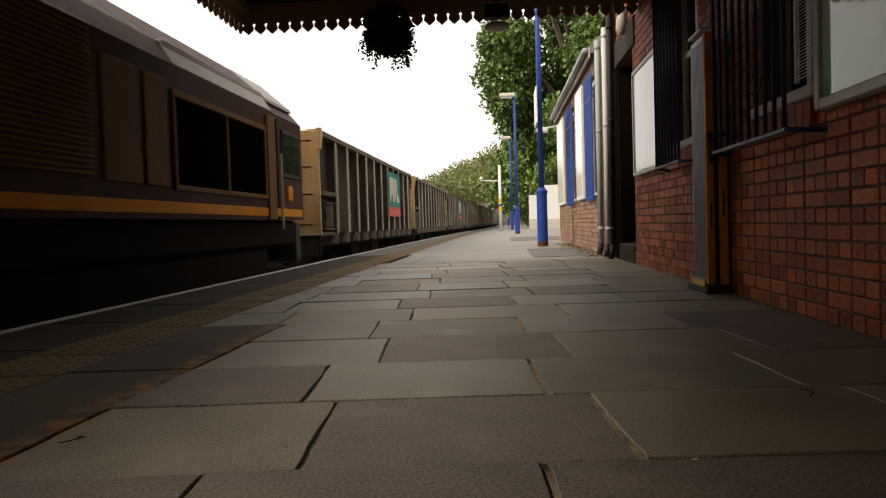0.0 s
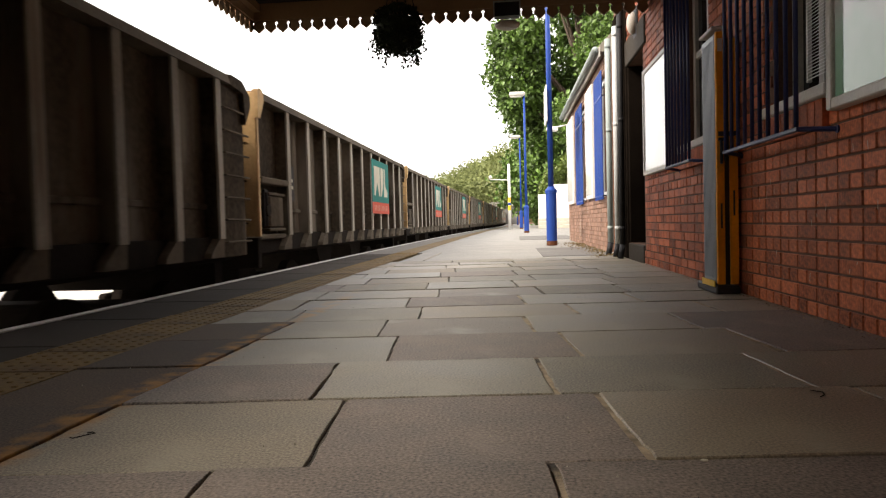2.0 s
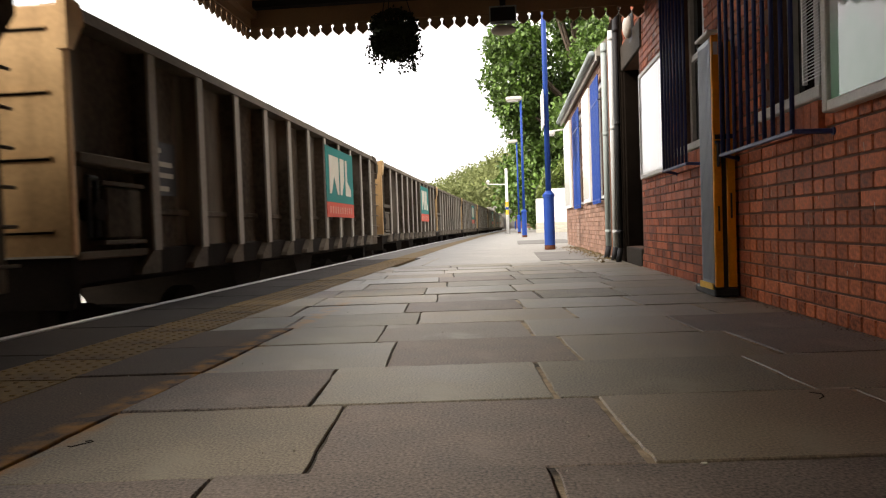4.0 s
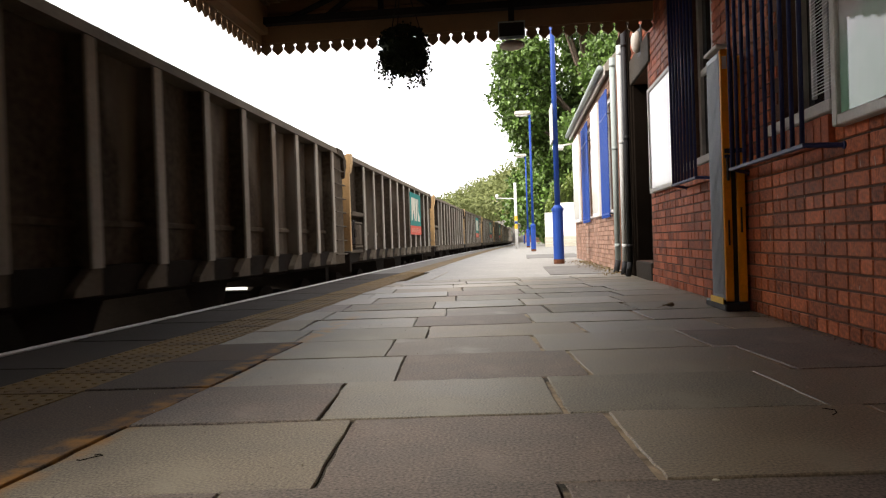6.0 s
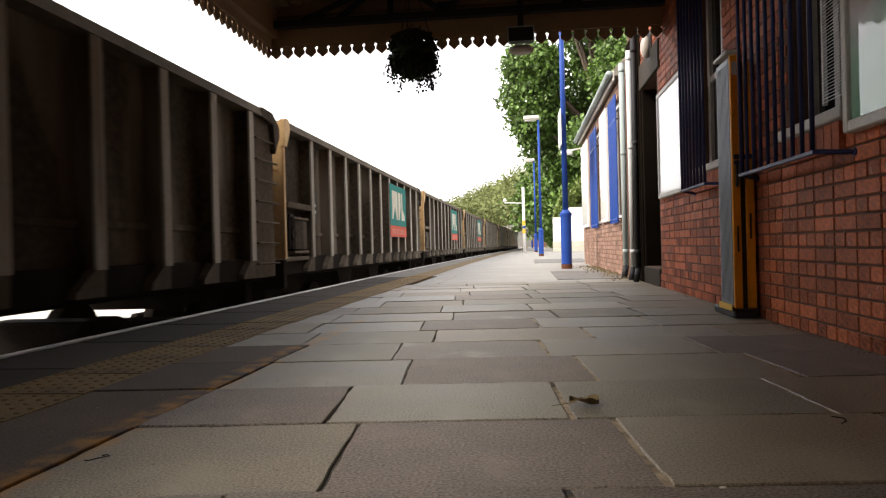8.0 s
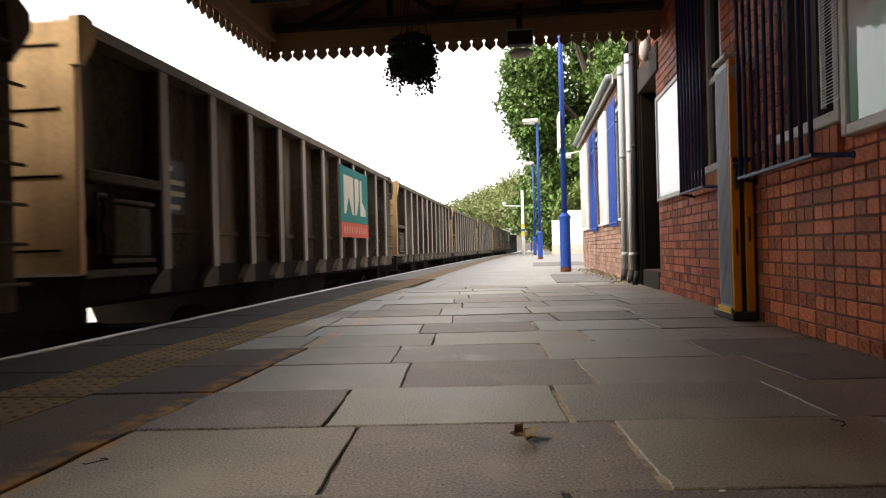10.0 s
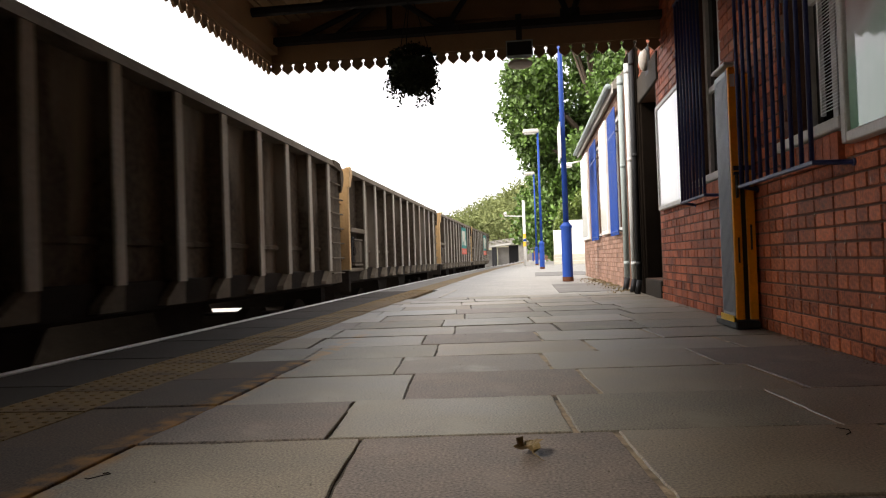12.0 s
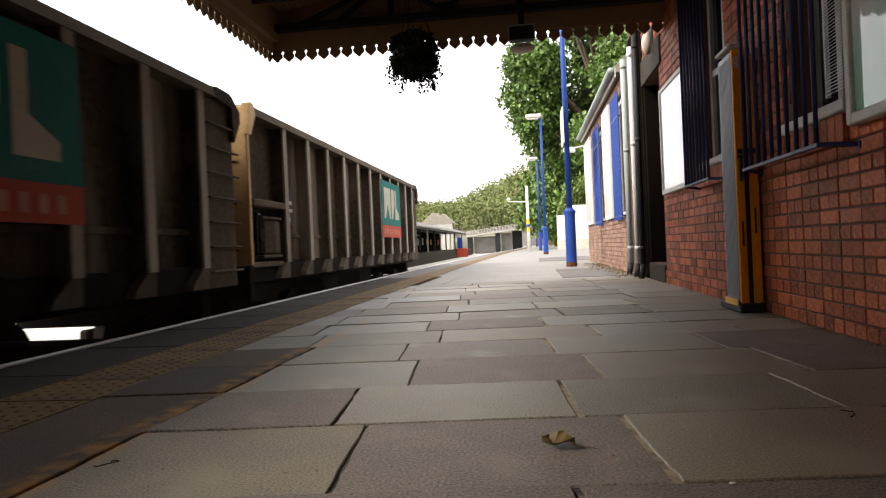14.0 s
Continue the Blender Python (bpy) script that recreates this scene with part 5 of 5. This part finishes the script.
    for yb in (4.0, L - 4.0):
        b = boxes("bogie", M_UNDER, w, (-1.2, -1.02, yb - 2.6, yb + 2.6, -0.5, 0.27), (1.02, 1.2, yb - 2.6, yb + 2.6, -0.5, 0.27), label="dark bogie frame", r=0.05)
        boxes("axle_box", M_UNDER, b, *[(s * 1.1 - 0.14, s * 1.1 + 0.14, yb + d - 0.2, yb + d + 0.2, -0.65, -0.3) for s in (1, -1) for d in (-1.7, 0, 1.7)], r=0.04)
        for d in (-1.7, 0, 1.7):
            bm = bmesh.new()
            for s in (1, -1):
                tube(bm, (s * 0.70, 0, 0), (s * 0.83, 0, 0), 0.53, seg=28)
            tube(bm, (-0.8, 0, 0), (0.8, 0, 0), 0.09, seg=10)
            ws = part("wheelset", bm, M_UNDER, w)
            ws.location = (0, yb + d, -0.385)
    for y, d in ((0.12, -1), (L - 0.12, 1)):
        bf = boxes("buffer_beam", M_DARK, w, (-1.2, 1.2, min(y, y + d * 0.25), max(y, y + d * 0.25), 0.0, 0.6), r=0.02)
        for s in (1, -1):
            bm = bmesh.new()
            tube(bm, (s * 0.87, y, 0.14), (s * 0.87, y + d * 0.6, 0.14), 0.09, seg=12)
            tube(bm, (s * 0.87, y + d * 0.6, 0.14), (s * 0.87, y + d * 0.64, 0.14), 0.22, seg=16)
            part("buffer", bm, M_UNDER, bf)
    return w


# small differences in the couplings along the train, and the wagons that carry a panel
SLACK = [-0.08, 0.18, 0.0, -0.05, 0.0, 0.12, -0.04, -0.18, 0.14, -0.10, 0.0, 0.0, 0.08, -0.06, -0.12, 0.24, 0.02]
PANELS = (0, 2, 3, 4, 5, 7, 9, 10, 11, 15, 16)


def lead(k, t):
    """Where the leading end of wagon k stands along the line at t seconds."""
    return 11.53 - 13.459 * t - 0.02535 * t * t + PITCH * k + SLACK[k]


wagons = [wagon_base()]
wagons += [copy_thing(wagons[0], Matrix.Identity(4)) for k in range(16)]
for k in PANELS:
    logo_panel(wagons[k])
    tagged(wagons[k], "ribbed steel hopper wagon with a teal and red panel")
loco = locomotive()

leaf = thing("fallen_leaf", "curled dry leaf blown along the flagstones", "leaf")
bm = bmesh.new()
n_u, n_v = 8, 6
grid = []
for i in range(n_u + 1):
    row = []
    for j in range(n_v + 1):
        u, v = i / n_u * 2 - 1, j / n_v * 2 - 1
        w_ = 0.032 * max(0.05, (1 - u * u) ** 0.6) * (1 + 0.25 * math.cos(u * 9))
        row.append(bm.verts.new((u * 0.045, v * w_, 0.012 + 0.014 * v * v + 0.007 * math.sin(3 * u + 2 * v))))
    grid.append(row)
for i in range(n_u):
    for j in range(n_v):
        bm.faces.new((grid[i][j], grid[i + 1][j], grid[i + 1][j + 1], grid[i][j + 1]))
part("blade", bm, M_BROWN_LEAF, leaf)
bm = bmesh.new()
tube(bm, (0.04, 0, 0.012), (0.10, 0.012, 0.006), 0.0016, 0.001, seg=5)
part("stalk", bm, M_BROWN_LEAF, leaf)

# ---- litter on the flags ----
twig = thing("twig", "thin dark curled twig lying on the flagstones", "twig", at=(-1.05, 1.62, 0.003))
bm = bmesh.new()
pts = [(-0.028, -0.012, 0), (-0.014, -0.018, 0.001), (0.0, -0.010, 0.003), (0.010, 0.004, 0.003), (0.024, 0.012, 0.004), (0.014, 0.018, 0.005), (0.004, 0.010, 0.005)]
for a, b in zip(pts, pts[1:]):
    tube(bm, a, b, 0.0014, seg=5)
part("stem", bm, M_UNDER, twig)
twig = thing("twig", "short dark twig lying on the flagstones", "twig", at=(0.83, 2.06, 0.004))
bm = bmesh.new()
for a, b in zip([(0, 0, 0), (0.02, -0.03, 0.002), (0.012, -0.06, 0.002)], [(0.02, -0.03, 0.002), (0.012, -0.06, 0.002), (-0.005, -0.075, 0)]):
    tube(bm, a, b, 0.0015, seg=5)
part("stem", bm, M_UNDER, twig)
gum = thing("paper_scrap", "small white paper scrap on the flagstones", "litter", at=(0.385, 1.475, 0.001))
bm = bmesh.new()
bmesh.ops.create_icosphere(bm, subdivisions=2, radius=1, matrix=Matrix.Diagonal((0.008, 0.005, 0.003, 1)))
part("scrap", bm, M_PANEL_WHITE, gum)
rs = random.Random(21)
verts, faces = [], []
for i in range(420):
    x, y, r = rs.uniform(-1.5, 1.4), rs.uniform(1.0, 6.5), rs.uniform(0.0012, 0.004)
    k = len(verts)
    a = rs.uniform(0, 3)
    verts += [(x + r * math.cos(a + j * 2.1), y + r * math.sin(a + j * 2.1), -0.001) for j in range(3)] + [(x, y, r * 1.1)]
    faces += [(k, k + 1, k + 3), (k + 1, k + 2, k + 3), (k + 2, k, k + 3)]
tagged(pydata("grit", verts, faces, M_GRIT, None, "scattered pale grit on the flagstones", "stuff"), category="grit")

rs = random.Random(33)
verts, faces = [], []
for i in range(520):
    x, y, r = 1.462 - abs(rs.gauss(0, 0.03)), rs.uniform(2.2, 8.0), rs.uniform(0.002, 0.007)
    k, a = len(verts), rs.uniform(0, 3)
    verts += [(x + r * math.cos(a + j * 2.1), y + r * math.sin(a + j * 2.1), -0.001) for j in range(3)] + [(x, y, r)]
    faces += [(k, k + 1, k + 3), (k + 1, k + 2, k + 3), (k + 2, k, k + 3)]
tagged(pydata("sand_drift", verts, faces, M_SAND, None, "sandy dirt gathered along the foot of the brick wall", "stuff"), category="dirt")
pts = [Vector((1.45 - abs(rs.gauss(0, 0.16)), rs.uniform(9.3, 15.5), 0.002 + 0.010 * rs.random())) for i in range(900)]
v_, f_ = leaf_cloud(pts, 0.026, rs)
tagged(pydata("leaf_litter", v_, f_, M_BROWN_LEAF, None, "dry brown leaf litter along the foot of the hut", "stuff"), category="leaf litter")
verts, faces = [], []
for i in range(34):
    y, z, h = rs.uniform(2.6, 4.4), rs.uniform(0.1, 0.85), rs.uniform(0.012, 0.045)
    k, sl = len(verts), rs.uniform(-0.008, 0.008)
    verts += [(WALL - 0.0035, y, z), (WALL - 0.0035, y + 0.004, z), (WALL - 0.0035, y + 0.003 + sl, z + h), (WALL - 0.0035, y - 0.001 + sl, z + h)]
    faces.append((k, k + 1, k + 2, k + 3))
pydata("pale_fleck", verts, faces, M_PANEL_WHITE, wall, "pale scratches and drips on the bricks", "stuff")

# ---- bricks nearest the camera, each its own piece ----
for y, z, kind_, ln in near:
    ob = part("brick", brick_bms[kind_], None, wall)
    ob.location = (WALL + rngb.uniform(-0.002, 0.002), y, z)


def motions():
    times = steps(0, 14, 28)
    for k, w in enumerate(wagons):
        rows = []
        for t in times:
            y = lead(k, t)
            a, b = bend(y + 1.75), bend(y + BODY - 1.75)
            turn = -math.degrees(math.atan2(b - a, BODY - 3.5))
            rows.append((t, pose(XC + a - (b - a) * 0.25, y, 0, 0, 0, turn)))
        walk(w, rows)
    rows = [(t, pose(XC, lead(0, t) - 1.0 - 21.2, 0)) for t in times]
    walk(loco, rows)
    every = [i / FPS for i in range(14 * FPS + 1)]
    for thing_, k, radius in [(w, k, 0.455) for k, w in enumerate(wagons)] + [(loco, 0, 0.53)]:
        for ws in [o for o in thing_.children if o.name.startswith("wheelset")]:
            p = ws.location.copy()
            walk(ws, [(t, pose(p.x, p.y, p.z, math.degrees((lead(k, 0) - lead(k, t)) / radius) % 360)) for t in every])
    # the leaf lies far off, tumbles in along the flags and comes to rest
    walk(leaf, [(0.0, pose(1.2, 9.6, 0, 0, 0, 40)), (3.6, pose(1.2, 9.4, 0, 0, 0, 60)), (4.6, pose(1.0, 7.2, 0, 0, 0, 120)), (5.4, pose(0.92, 5.35, 0, 0, 0, 170)), (5.8, pose(1.02, 5.05, 0, 0, 0, 200)),
                (6.6, pose(1.02, 4.95, 0, 0, 0, 210)), (6.8, pose(1.06, 4.9, 0.02, 30, 0, 240)), (7.0, pose(0.82, 4.5, 0.03, 80, 20, 300)), (7.2, pose(0.89, 4.35, 0.02, 110, 40, 350)),
                (7.4, pose(0.71, 3.74, 0.03, 70, 60, 400)), (7.5, pose(0.54, 3.4, 0.035, 50, 50, 430)), (7.6, pose(0.42, 3.03, 0.03, 40, 20, 470)), (7.8, pose(0.22, 2.37, 0.01, 10, 5, 520)),
                (8.0, pose(0.17, 2.2, 0, 0, 0, 545)), (8.2, pose(0.17, 2.14, 0, 0, 0, 550)), (9.2, pose(0.03, 1.92, 0, 0, 0, 600)), (10.3, pose(-0.01, 1.84, 0, 0, 0, 640)),
                (12.0, pose(-0.01, 1.83, 0, 0, 0, 645)), (12.5, pose(0.04, 1.75, 0, 0, 0, 690)), (14.0, pose(0.05, 1.74, 0, 0, 0, 692))])


motions()
